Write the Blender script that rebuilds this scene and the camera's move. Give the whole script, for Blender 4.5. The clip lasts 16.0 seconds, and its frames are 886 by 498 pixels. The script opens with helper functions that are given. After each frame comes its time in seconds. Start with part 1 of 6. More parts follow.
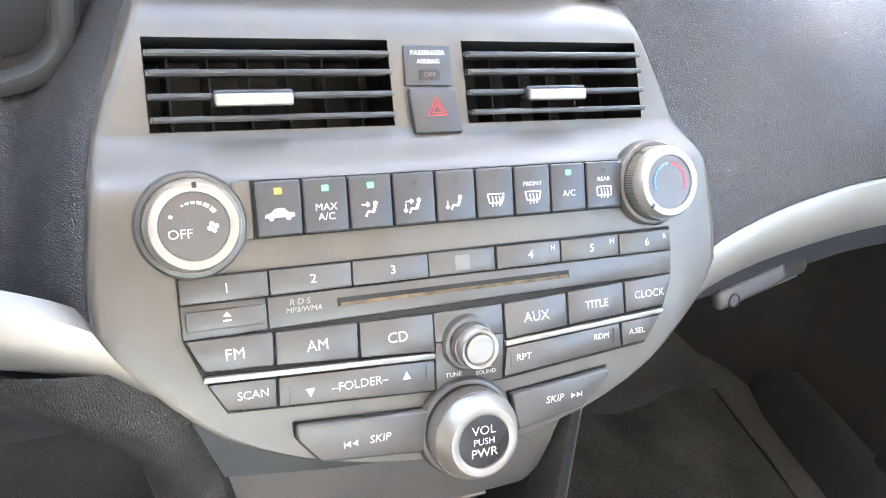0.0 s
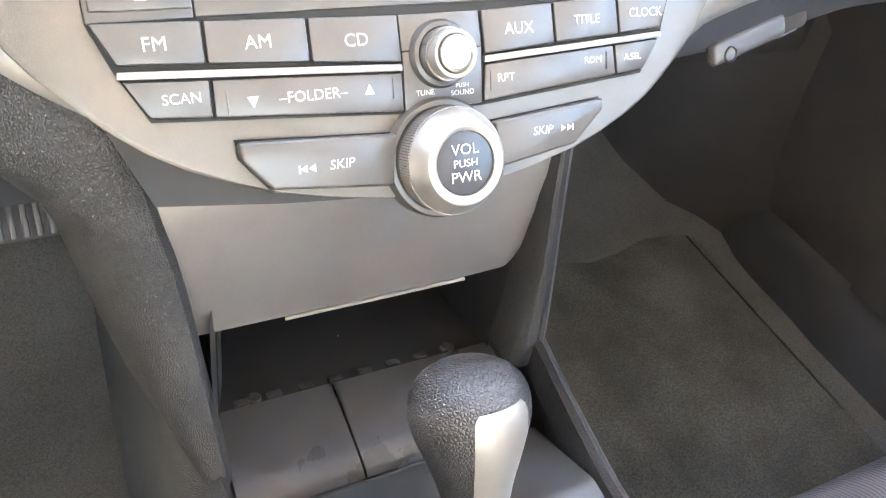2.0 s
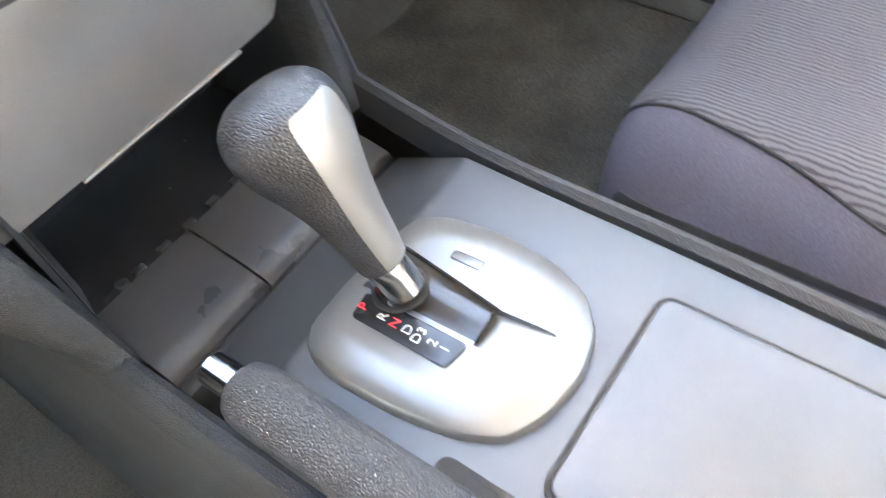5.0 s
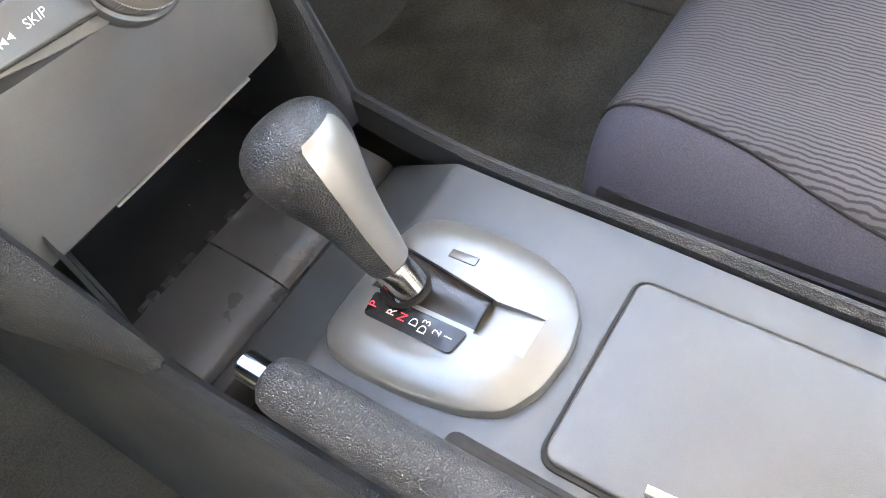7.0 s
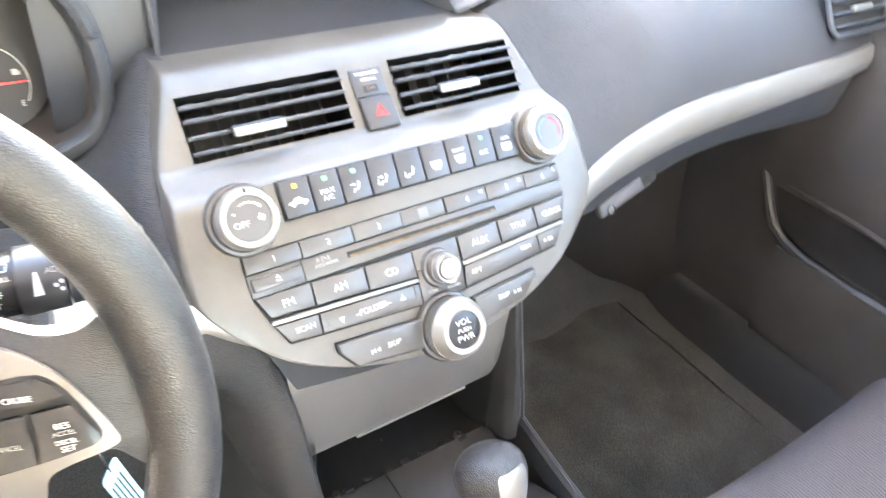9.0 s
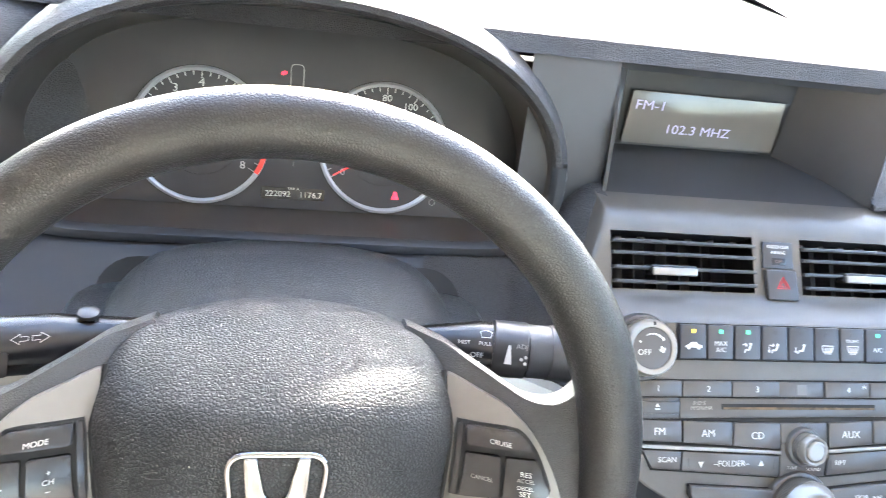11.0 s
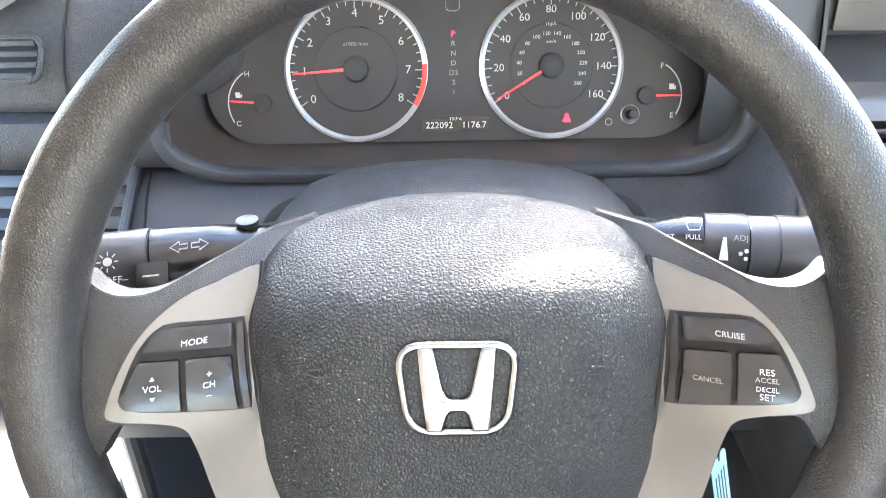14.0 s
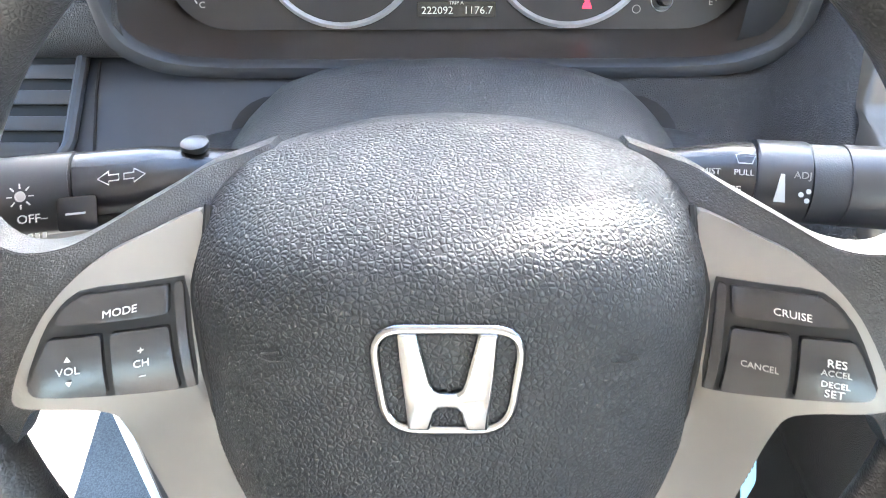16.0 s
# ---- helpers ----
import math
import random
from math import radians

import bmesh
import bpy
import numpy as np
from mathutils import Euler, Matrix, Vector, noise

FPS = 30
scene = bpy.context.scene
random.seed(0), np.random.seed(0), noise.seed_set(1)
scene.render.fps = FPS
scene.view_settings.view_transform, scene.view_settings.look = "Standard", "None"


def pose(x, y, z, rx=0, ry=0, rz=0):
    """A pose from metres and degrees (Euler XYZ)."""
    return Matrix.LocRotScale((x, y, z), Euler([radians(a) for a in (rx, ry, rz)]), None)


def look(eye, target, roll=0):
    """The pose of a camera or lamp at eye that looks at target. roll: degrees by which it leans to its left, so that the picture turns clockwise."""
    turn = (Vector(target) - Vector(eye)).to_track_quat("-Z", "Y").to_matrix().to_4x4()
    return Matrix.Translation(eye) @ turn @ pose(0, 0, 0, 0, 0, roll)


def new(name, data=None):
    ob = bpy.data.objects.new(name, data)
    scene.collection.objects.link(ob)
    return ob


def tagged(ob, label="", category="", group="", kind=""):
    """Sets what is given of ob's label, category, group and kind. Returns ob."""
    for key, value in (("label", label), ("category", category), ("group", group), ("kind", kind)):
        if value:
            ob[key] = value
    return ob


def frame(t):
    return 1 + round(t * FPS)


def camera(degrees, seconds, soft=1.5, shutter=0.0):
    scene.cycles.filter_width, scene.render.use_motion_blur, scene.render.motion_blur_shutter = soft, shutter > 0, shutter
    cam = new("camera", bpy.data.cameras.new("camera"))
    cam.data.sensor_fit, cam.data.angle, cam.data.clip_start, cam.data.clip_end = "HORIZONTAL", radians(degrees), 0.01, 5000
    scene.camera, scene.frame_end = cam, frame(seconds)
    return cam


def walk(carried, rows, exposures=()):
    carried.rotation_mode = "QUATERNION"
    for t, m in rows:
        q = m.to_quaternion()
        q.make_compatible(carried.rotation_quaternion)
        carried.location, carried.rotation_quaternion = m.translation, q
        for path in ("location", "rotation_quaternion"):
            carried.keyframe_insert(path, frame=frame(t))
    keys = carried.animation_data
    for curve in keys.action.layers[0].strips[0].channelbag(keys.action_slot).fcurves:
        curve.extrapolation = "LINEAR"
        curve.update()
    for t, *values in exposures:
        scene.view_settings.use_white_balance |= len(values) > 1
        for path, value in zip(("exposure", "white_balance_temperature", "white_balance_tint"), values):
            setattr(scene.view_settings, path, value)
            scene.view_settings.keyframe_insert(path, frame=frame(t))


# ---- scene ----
cam = camera(60.3, 16.0, soft=0.6, shutter=0.3)
PATH = [
    (0, -0.1719, 0.0020, 0.9536, 51.83, -10.21, -21.18),
    (0.5, -0.1665, -0.0072, 0.9369, 51.81, -10.19, -21.68),
    (1, -0.1691, -0.0300, 0.9013, 52.13, -10.42, -25.09),
    (1.5, -0.1709, -0.0330, 0.8571, 50.35, -9.99, -26.72),
    (2, -0.1668, -0.0205, 0.8279, 47.18, -10.07, -25.70),
    (2.5, -0.1657, -0.0184, 0.8240, 46.09, -9.90, -24.72),
    (3, -0.1645, -0.0190, 0.8242, 45.82, -9.79, -24.47),
    (3.5, -0.1709, -0.0326, 0.8186, 46.42, -8.96, -26.60),
    (4, -0.1694, -0.0570, 0.8020, 47.22, -1.93, -35.87),
    (4.5, -0.1622, -0.0541, 0.7733, 42.85, 1.11, -44.53),
    (5, -0.1593, -0.0707, 0.7610, 36.76, 6.01, -54.90),
    (5.2, -0.1648, -0.0790, 0.7696, 34.83, 6.55, -58.95),
    (7.5, -0.1846, -0.0982, 0.8246, 37.68, 8.53, -55.76),
    (8, -0.2119, -0.1232, 0.9094, 45.34, 5.08, -50.25),
    (8.5, -0.2562, -0.1132, 0.9643, 50.64, -1.00, -44.03),
    (9, -0.3006, -0.1197, 1.0311, 53.43, -5.24, -34.75),
    (9.4, -0.3466, -0.1205, 1.0487, 55.72, -9.76, -29.07),
    (9.5, -0.3534, -0.1205, 1.0582, 55.35, -10.55, -27.45),
    (9.8, -0.3884, -0.1214, 1.0726, 55.12, -12.08, -23.32),
    (10, -0.4048, -0.1287, 1.0757, 55.64, -12.21, -20.40),
    (10.2, -0.4198, -0.1318, 1.0774, 56.73, -11.98, -17.84),
    (12.3, -0.4210, -0.1372, 1.0132, 62.14, -0.75, 0.10),
    (12.5, -0.4213, -0.1346, 1.0051, 62.65, -0.12, -0.26),
    (13, -0.4184, -0.1272, 0.9890, 62.69, 0.57, -0.65),
    (13.5, -0.4192, -0.1201, 0.9787, 61.61, 0.90, -0.29),
    (14, -0.4204, -0.1133, 0.9735, 59.55, 1.20, 0.26),
    (14.5, -0.4209, -0.1036, 0.9693, 54.93, 1.45, 0.89),
    (15, -0.4182, -0.0884, 0.9672, 50.79, 1.39, 0.80),
    (15.5, -0.4180, -0.0652, 0.9659, 49.35, 0.93, 0.62),
    (16, -0.4172, -0.0361, 0.9588, 49.96, 0.59, 0.82),
]
EXPOSURES = [(0.0, 5.40, 7000, 13), (1.5, 5.73, 7300, 14), (3.5, 6.24, 7300, 14), (4.5, 5.86, 7000, 12), (5.2, 5.85, 6850, 11), (7.5, 5.45, 7050, 11), (8.0, 5.53, 7000, 12), (8.5, 5.73, 7000, 12), (9.0, 6.00, 7000, 13), (9.5, 5.50, 6800, 13), (10.0, 5.03, 6600, 12), (12.5, 4.91, 6350, 13), (13.5, 5.28, 6350, 13), (16.0, 5.10, 6200, 11)]

walk(cam, [(t, pose(x, y, z, a, b, c)) for t, x, y, z, a, b, c in PATH], EXPOSURES)

# ---- world and sun ----
world = bpy.data.worlds.new("sky")
scene.world = world
world.use_nodes = True
nt = world.node_tree
sky = nt.nodes.new("ShaderNodeTexSky")
sky.sky_type = "NISHITA"
sky.sun_disc = False
SUN_ELEV, SUN_AZ = 22.1, 13.5  # azimuth from straight ahead, positive towards the passenger side
sky.sun_elevation, sky.sun_rotation = radians(SUN_ELEV), radians(SUN_AZ)
nt.links.new(sky.outputs["Color"], nt.nodes["Background"].inputs["Color"])
nt.nodes["Background"].inputs["Strength"].default_value = 0.10
sun = new("sun", bpy.data.lights.new("sun", "SUN"))
sun.data.energy, sun.data.angle, sun.data.color = 1.7, radians(0.5), (1.0, 0.95, 0.86)
sd = Vector((math.sin(radians(SUN_AZ)) * math.cos(radians(SUN_ELEV)), math.cos(radians(SUN_AZ)) * math.cos(radians(SUN_ELEV)), math.sin(radians(SUN_ELEV))))
sun.matrix_world = look(sd * 30, (0, 0, 0))


# ---- materials ----
def material(name, color, rough=0.5, metal=0.0, grain=0.0, grain_size=0.002, var=0.12, var_size=0.05, leather=False, spec=0.5, fleck=0.0, rough_var=0.08, coat=0.0, dust=0.0):
    """A surface with broad tone variation, fine grain relief, leather creases shaded in colour and uneven gloss; sizes
    in metres.
    """
    m = bpy.data.materials.new(name)
    m.use_nodes = True
    n, l = m.node_tree.nodes, m.node_tree.links
    p = n["Principled BSDF"]
    p.inputs["Metallic"].default_value = metal
    p.inputs["Specular IOR Level"].default_value = spec
    p.inputs["Coat Weight"].default_value = coat
    tc = n.new("ShaderNodeTexCoord")
    big = n.new("ShaderNodeTexNoise")
    big.inputs["Scale"].default_value, big.inputs["Detail"].default_value = 1 / var_size, 5
    fine = n.new("ShaderNodeTexNoise")
    fine.inputs["Scale"].default_value, fine.inputs["Detail"].default_value = 1 / max(grain_size, 1e-4), 3
    l.new(tc.outputs["Object"], big.inputs["Vector"])
    l.new(tc.outputs["Object"], fine.inputs["Vector"])
    ramp = n.new("ShaderNodeValToRGB")
    ramp.color_ramp.elements[0].position, ramp.color_ramp.elements[1].position = 0.3, 0.7
    ramp.color_ramp.elements[0].color = (*[c * (1 - var) for c in color], 1)
    ramp.color_ramp.elements[1].color = (*[min(1, c * (1 + var)) for c in color], 1)
    l.new(big.outputs["Fac"], ramp.inputs["Fac"])
    last = ramp.outputs["Color"]
    if fleck:
        mix = n.new("ShaderNodeMix")
        mix.data_type, mix.blend_type = "RGBA", "MULTIPLY"
        fr = n.new("ShaderNodeValToRGB")
        fr.color_ramp.elements[0].color = (1 - fleck, 1 - fleck, 1 - fleck, 1)
        fr.color_ramp.elements[1].color = (1 + fleck, 1 + fleck, 1 + fleck, 1)
        fr.color_ramp.elements[0].position, fr.color_ramp.elements[1].position = 0.35, 0.65
        l.new(fine.outputs["Fac"], fr.inputs["Fac"])
        mix.inputs["Factor"].default_value = 1
        l.new(last, mix.inputs[6])
        l.new(fr.outputs["Color"], mix.inputs[7])
        last = mix.outputs[2]
    if dust:
        spot = n.new("ShaderNodeTexVoronoi")
        spot.inputs["Scale"].default_value = 85.0
        near = n.new("ShaderNodeMath")
        near.operation = "LESS_THAN"
        near.inputs[1].default_value = dust
        pick = n.new("ShaderNodeMath")
        pick.operation = "GREATER_THAN"
        pick.inputs[1].default_value = 0.72
        both = n.new("ShaderNodeMath")
        both.operation = "MULTIPLY"
        speck = n.new("ShaderNodeMix")
        speck.data_type = "RGBA"
        l.new(tc.outputs["Object"], spot.inputs["Vector"])
        l.new(spot.outputs["Distance"], near.inputs[0])
        l.new(spot.outputs["Color"], pick.inputs[0])
        l.new(near.outputs[0], both.inputs[0])
        l.new(pick.outputs[0], both.inputs[1])
        l.new(both.outputs[0], speck.inputs["Factor"])
        l.new(last, speck.inputs[6])
        speck.inputs[7].default_value = (0.22, 0.21, 0.20, 1)
        last = speck.outputs[2]
    l.new(last, p.inputs["Base Color"])
    mr = n.new("ShaderNodeMapRange")
    mr.inputs["To Min"].default_value, mr.inputs["To Max"].default_value = max(0.02, rough - rough_var), min(1, rough + rough_var)
    l.new(big.outputs["Fac"], mr.inputs["Value"])
    l.new(mr.outputs["Result"], p.inputs["Roughness"])
    if grain:
        bump = n.new("ShaderNodeBump")
        bump.inputs["Strength"].default_value, bump.inputs["Distance"].default_value = grain, grain_size * 0.35
        if leather:
            warp = n.new("ShaderNodeMixRGB")
            warp.inputs["Fac"].default_value = 0.0006
            v = n.new("ShaderNodeTexVoronoi")
            v.feature = "DISTANCE_TO_EDGE"
            v.inputs["Scale"].default_value = 1 / grain_size
            fine.inputs["Scale"].default_value = 0.8 / grain_size
            l.new(tc.outputs["Object"], warp.inputs["Color1"])
            l.new(fine.outputs["Color"], warp.inputs["Color2"])
            l.new(warp.outputs["Color"], v.inputs["Vector"])
            cell = n.new("ShaderNodeMapRange")
            cell.interpolation_type = "SMOOTHSTEP"
            cell.inputs["From Max"].default_value = 0.32
            l.new(v.outputs["Distance"], cell.inputs["Value"])
            l.new(cell.outputs["Result"], bump.inputs["Height"])
            # grain creases darkened in the base colour to stand for their shade
            crease_shade = n.new("ShaderNodeMix")
            crease_shade.data_type, crease_shade.blend_type = "RGBA", "MULTIPLY"
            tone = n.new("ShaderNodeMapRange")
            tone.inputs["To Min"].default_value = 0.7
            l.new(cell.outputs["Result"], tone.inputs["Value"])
            crease_shade.inputs["Factor"].default_value = 1
            l.new(last, crease_shade.inputs[6])
            l.new(tone.outputs["Result"], crease_shade.inputs[7])
            l.new(crease_shade.outputs[2], p.inputs["Base Color"])
        else:
            l.new(fine.outputs["Fac"], bump.inputs["Height"])
        l.new(bump.outputs["Normal"], p.inputs["Normal"])
    return m


def glow(name, color, strength):
    m = bpy.data.materials.new(name)
    m.use_nodes = True
    p = m.node_tree.nodes["Principled BSDF"]
    p.inputs["Base Color"].default_value = (*color, 1)
    p.inputs["Emission Color"].default_value = (*color, 1)
    p.inputs["Emission Strength"].default_value = strength
    return m


def glass(name, color=(1, 1, 1), rough=0.0):
    m = bpy.data.materials.new(name)
    m.use_nodes = True
    p = m.node_tree.nodes["Principled BSDF"]
    p.inputs["Base Color"].default_value = (*color, 1)
    p.inputs["Transmission Weight"].default_value = 1.0
    p.inputs["Roughness"].default_value = rough
    p.inputs["IOR"].default_value = 1.45
    return m


FASCIA = material("satin_gray_plastic", (0.093, 0.086, 0.077), 0.36, 0.3, 0.25, 0.0006, 0.10, 0.04, fleck=0.06, dust=0.016)
BUTTON = material("button_gray_plastic", (0.073, 0.071, 0.070), 0.33, 0.2, 0.2, 0.0006, 0.08, 0.03, fleck=0.05)
DARK = material("black_gloss_plastic", (0.016, 0.016, 0.018), 0.26, 0.0, 0.08, 0.0006, 0.06, 0.03, rough_var=0.02)
KEYCAP = material("slate_key_plastic", (0.036, 0.037, 0.041), 0.33, 0.1, 0.12, 0.0006, 0.05, 0.03, rough_var=0.02)
BLADE = material("black_vent_plastic", (0.045, 0.045, 0.048), 0.40, 0.0, 0.2, 0.0008, 0.25, 0.01, dust=0.06)
BLACK = material("matte_black_plastic", (0.022, 0.022, 0.023), 0.6, 0.0, 0.3, 0.0008, 0.2, 0.03)
# black of seams and small fittings; on flat plates it stands for shade
GAP = material("black_joint_shade", (0.008, 0.008, 0.008), 0.8, 0.0)
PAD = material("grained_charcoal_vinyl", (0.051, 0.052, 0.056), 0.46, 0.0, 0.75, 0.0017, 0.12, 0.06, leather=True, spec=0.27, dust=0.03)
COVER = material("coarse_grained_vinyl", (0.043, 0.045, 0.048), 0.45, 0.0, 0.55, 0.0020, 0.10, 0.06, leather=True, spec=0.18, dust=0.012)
HARD = material("smooth_charcoal_plastic", (0.032, 0.035, 0.041), 0.42, 0.0, 0.35, 0.0008, 0.1, 0.06, dust=0.025)
SILVER = material("satin_silver_paint", (0.25, 0.245, 0.235), 0.36, 0.55, 0.12, 0.0005, 0.05, 0.05)
KNOBSILVER = material("silver_knob_paint", (0.25, 0.24, 0.225), 0.34, 0.6, 0.12, 0.0005, 0.05, 0.02)
CHROME = material("chrome", (0.34, 0.345, 0.35), 0.15, 1.0, 0.0, var=0.02)
WHITE = material("white_print", (0.48, 0.48, 0.47), 0.5, 0.0, var=0.04)
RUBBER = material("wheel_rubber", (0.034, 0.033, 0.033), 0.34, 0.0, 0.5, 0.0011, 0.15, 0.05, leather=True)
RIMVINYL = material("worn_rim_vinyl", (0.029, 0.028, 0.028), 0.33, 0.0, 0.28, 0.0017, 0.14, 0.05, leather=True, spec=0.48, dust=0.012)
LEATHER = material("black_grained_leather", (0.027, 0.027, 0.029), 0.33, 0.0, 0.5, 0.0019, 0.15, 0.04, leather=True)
CARPET = material("charcoal_carpet", (0.068, 0.070, 0.068), 0.95, 0.0, 0.8, 0.0022, 0.17, 0.11, spec=0.1, fleck=0.22)
CONSOLE = material("console_gray_plastic", (0.057, 0.059, 0.062), 0.40, 0.2, 0.25, 0.0007, 0.08, 0.06, fleck=0.05)
WHEELSILVER = material("satin_spoke_paint", (0.165, 0.157, 0.145), 0.42, 0.45, 0.12, 0.0005, 0.05, 0.05)
LIDGRAY = material("slate_gray_lid_plastic", (0.092, 0.093, 0.098), 0.30, 0.2, 0.3, 0.0007, 0.06, 0.05, dust=0.018)
TAN = material("tan_bounce_wall", (0.30, 0.265, 0.225), 0.9, 0.0, 0.5, 0.002, 0.12, 0.1)
REARBOUNCE = material("gray_tan_bounce", (0.38, 0.35, 0.32), 0.9, 0.0, 0.5, 0.002, 0.12, 0.1)
POCKET = material("pocket_black_plastic", (0.012, 0.012, 0.013), 0.34, 0.0, 0.3, 0.0008, 0.2, 0.03, dust=0.06)
DRAWER = material("warm_gray_drawer_plastic", (0.150, 0.145, 0.140), 0.38, 0.3, 0.25, 0.0006, 0.08, 0.05, fleck=0.05)
PILLAR = material("gray_beige_pillar_plastic", (0.20, 0.195, 0.18), 0.55, 0.0, 0.4, 0.0012, 0.08, 0.05)
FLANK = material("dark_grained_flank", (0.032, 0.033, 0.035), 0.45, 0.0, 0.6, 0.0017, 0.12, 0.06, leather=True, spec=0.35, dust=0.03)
BEIGE = material("gray_headliner", (0.55, 0.49, 0.41), 0.9, 0.0, 0.4, 0.002, 0.08, 0.05)


# ---- building helpers ----
def thing(name, label, category, at=(0, 0, 0), group="", kind=""):
    ob = new(name)
    ob.location = at
    ob.empty_display_size = 0.02
    return tagged(ob, label, category, group, kind)


def part(name, bm, mat, parent=None, label="", smooth=True, sharp=35):
    me = bpy.data.meshes.new(name)
    bmesh.ops.recalc_face_normals(bm, faces=bm.faces)
    for f in bm.faces:
        f.smooth = smooth
    if smooth:
        for e in bm.edges:
            if len(e.link_faces) == 2 and e.calc_face_angle(0) > radians(sharp):
                e.smooth = False
    bm.to_mesh(me)
    bm.free()
    me.materials.append(mat)
    ob = new(name, me)
    if parent is not None:
        ob.parent = parent
        if parent.type == "EMPTY":
            ob.matrix_parent_inverse = Matrix.Translation(parent.location).inverted()
    if label:
        ob["label"] = label
    return ob


def single(name, bm, mat, label, category, group="", kind="", smooth=True):
    return tagged(part(name, bm, mat, None, smooth=smooth), label, category, group, kind)


def loft(rows, close=False, caps=False):
    bm = bmesh.new()
    vs = [[bm.verts.new(p) for p in row] for row in rows]
    n = len(rows[0])
    for a, b in zip(vs, vs[1:]):
        for i in range(n if close else n - 1):
            j = (i + 1) % n
            bm.faces.new((a[i], a[j], b[j], b[i]))
    if caps:
        bm.faces.new(vs[0])
        bm.faces.new(list(reversed(vs[-1])))
    return bm


def shell(rows, thick, side=1):
    """A lofted sheet with a thickness behind it."""
    bm = loft(rows)
    bmesh.ops.recalc_face_normals(bm, faces=bm.faces)
    bmesh.ops.solidify(bm, geom=list(bm.faces), thickness=thick * side)
    return bm


def soften(bm, r, seg=2, angle=30):
    es = [e for e in bm.edges if len(e.link_faces) == 2 and e.calc_face_angle(0) > radians(angle)]
    if r > 0:
        bmesh.ops.bevel(bm, geom=es, offset=r, segments=seg, affect="EDGES", clamp_overlap=True, profile=0.5)
    return bm


def prism(m, pts, depth, r=0.0005, seg=2, base=0.0):
    """A plate: the outline pts in the local XY of m, from base to base + depth along local Z, its edges rounded."""
    bm = bmesh.new()
    lo = [bm.verts.new(m @ Vector((x, y, base))) for x, y in pts]
    hi = [bm.verts.new(m @ Vector((x, y, base + depth))) for x, y in pts]
    bm.faces.new(list(reversed(lo)))
    bm.faces.new(hi)
    for i in range(len(pts)):
        j = (i + 1) % len(pts)
        bm.faces.new((lo[i], lo[j], hi[j], hi[i]))
    bmesh.ops.recalc_face_normals(bm, faces=bm.faces)
    return soften(bm, r, seg) if r else bm


def box(m, sx, sy, sz, r=0.001, seg=2):
    return prism(m, [(-sx / 2, -sy / 2), (sx / 2, -sy / 2), (sx / 2, sy / 2), (-sx / 2, sy / 2)], sz, r, seg)


def rounded(w, h, r, n=5, cx=0.0, cy=0.0):
    out = []
    for sx, sy, a in ((1, 1, 0), (-1, 1, 90), (-1, -1, 180), (1, -1, 270)):
        for k in range(n + 1):
            t = radians(a + 90 * k / n)
            out.append((cx + sx * (w / 2 - r) + r * math.cos(t), cy + sy * (h / 2 - r) + r * math.sin(t)))
    return out


def round_poly(pts, r, n=6):
    out = []
    for i, p in enumerate(pts):
        p, a, b = Vector(p), Vector(pts[i - 1]), Vector(pts[(i + 1) % len(pts)])
        u, w = (a - p).normalized(), (b - p).normalized()
        for k in range(n + 1):
            t = k / n
            out.append(tuple((1 - t) ** 2 * (p + u * r) + 2 * t * (1 - t) * p + t * t * (p + w * r)))
    return out


def span(a, b, n):
    return [a + (b - a) * i / (n - 1) for i in range(n)]


def lathe(m, profile, n=48, close=False):
    rows = []
    for r, z in profile:
        rows.append([m @ Vector((r * math.cos(2 * math.pi * i / n), r * math.sin(2 * math.pi * i / n), z)) for i in range(n)])
    bm = loft(rows, True)
    for row, rev in ((0, True), (len(rows) - 1, False)):
        if profile[row][0] > 1e-5 and not close:
            vs = [v for v in bm.verts][row * n : row * n + n]
            bm.faces.new(vs)
    bmesh.ops.remove_doubles(bm, verts=bm.verts, dist=1e-6)
    return bm


def tube(path, radius, n=12, close=False, squash=1.0, up=(0, 0, 1)):
    pts = [Vector(p) for p in path]
    rows, k = [], len(pts)
    for i, p in enumerate(pts):
        a, b = (pts[(i - 1) % k], pts[(i + 1) % k]) if close else (pts[max(i - 1, 0)], pts[min(i + 1, k - 1)])
        d = (b - a).normalized()
        s = d.cross(Vector(up)).normalized()
        u = s.cross(d)
        r = radius[i] if isinstance(radius, (list, tuple)) else radius
        rows.append([p + s * r * math.cos(2 * math.pi * j / n) + u * r * squash * math.sin(2 * math.pi * j / n) for j in range(n)])
    if close:
        rows.append(rows[0])
        bm = loft(rows, True)
        bmesh.ops.remove_doubles(bm, verts=bm.verts, dist=1e-7)
        return bm
    return loft(rows, True, True)


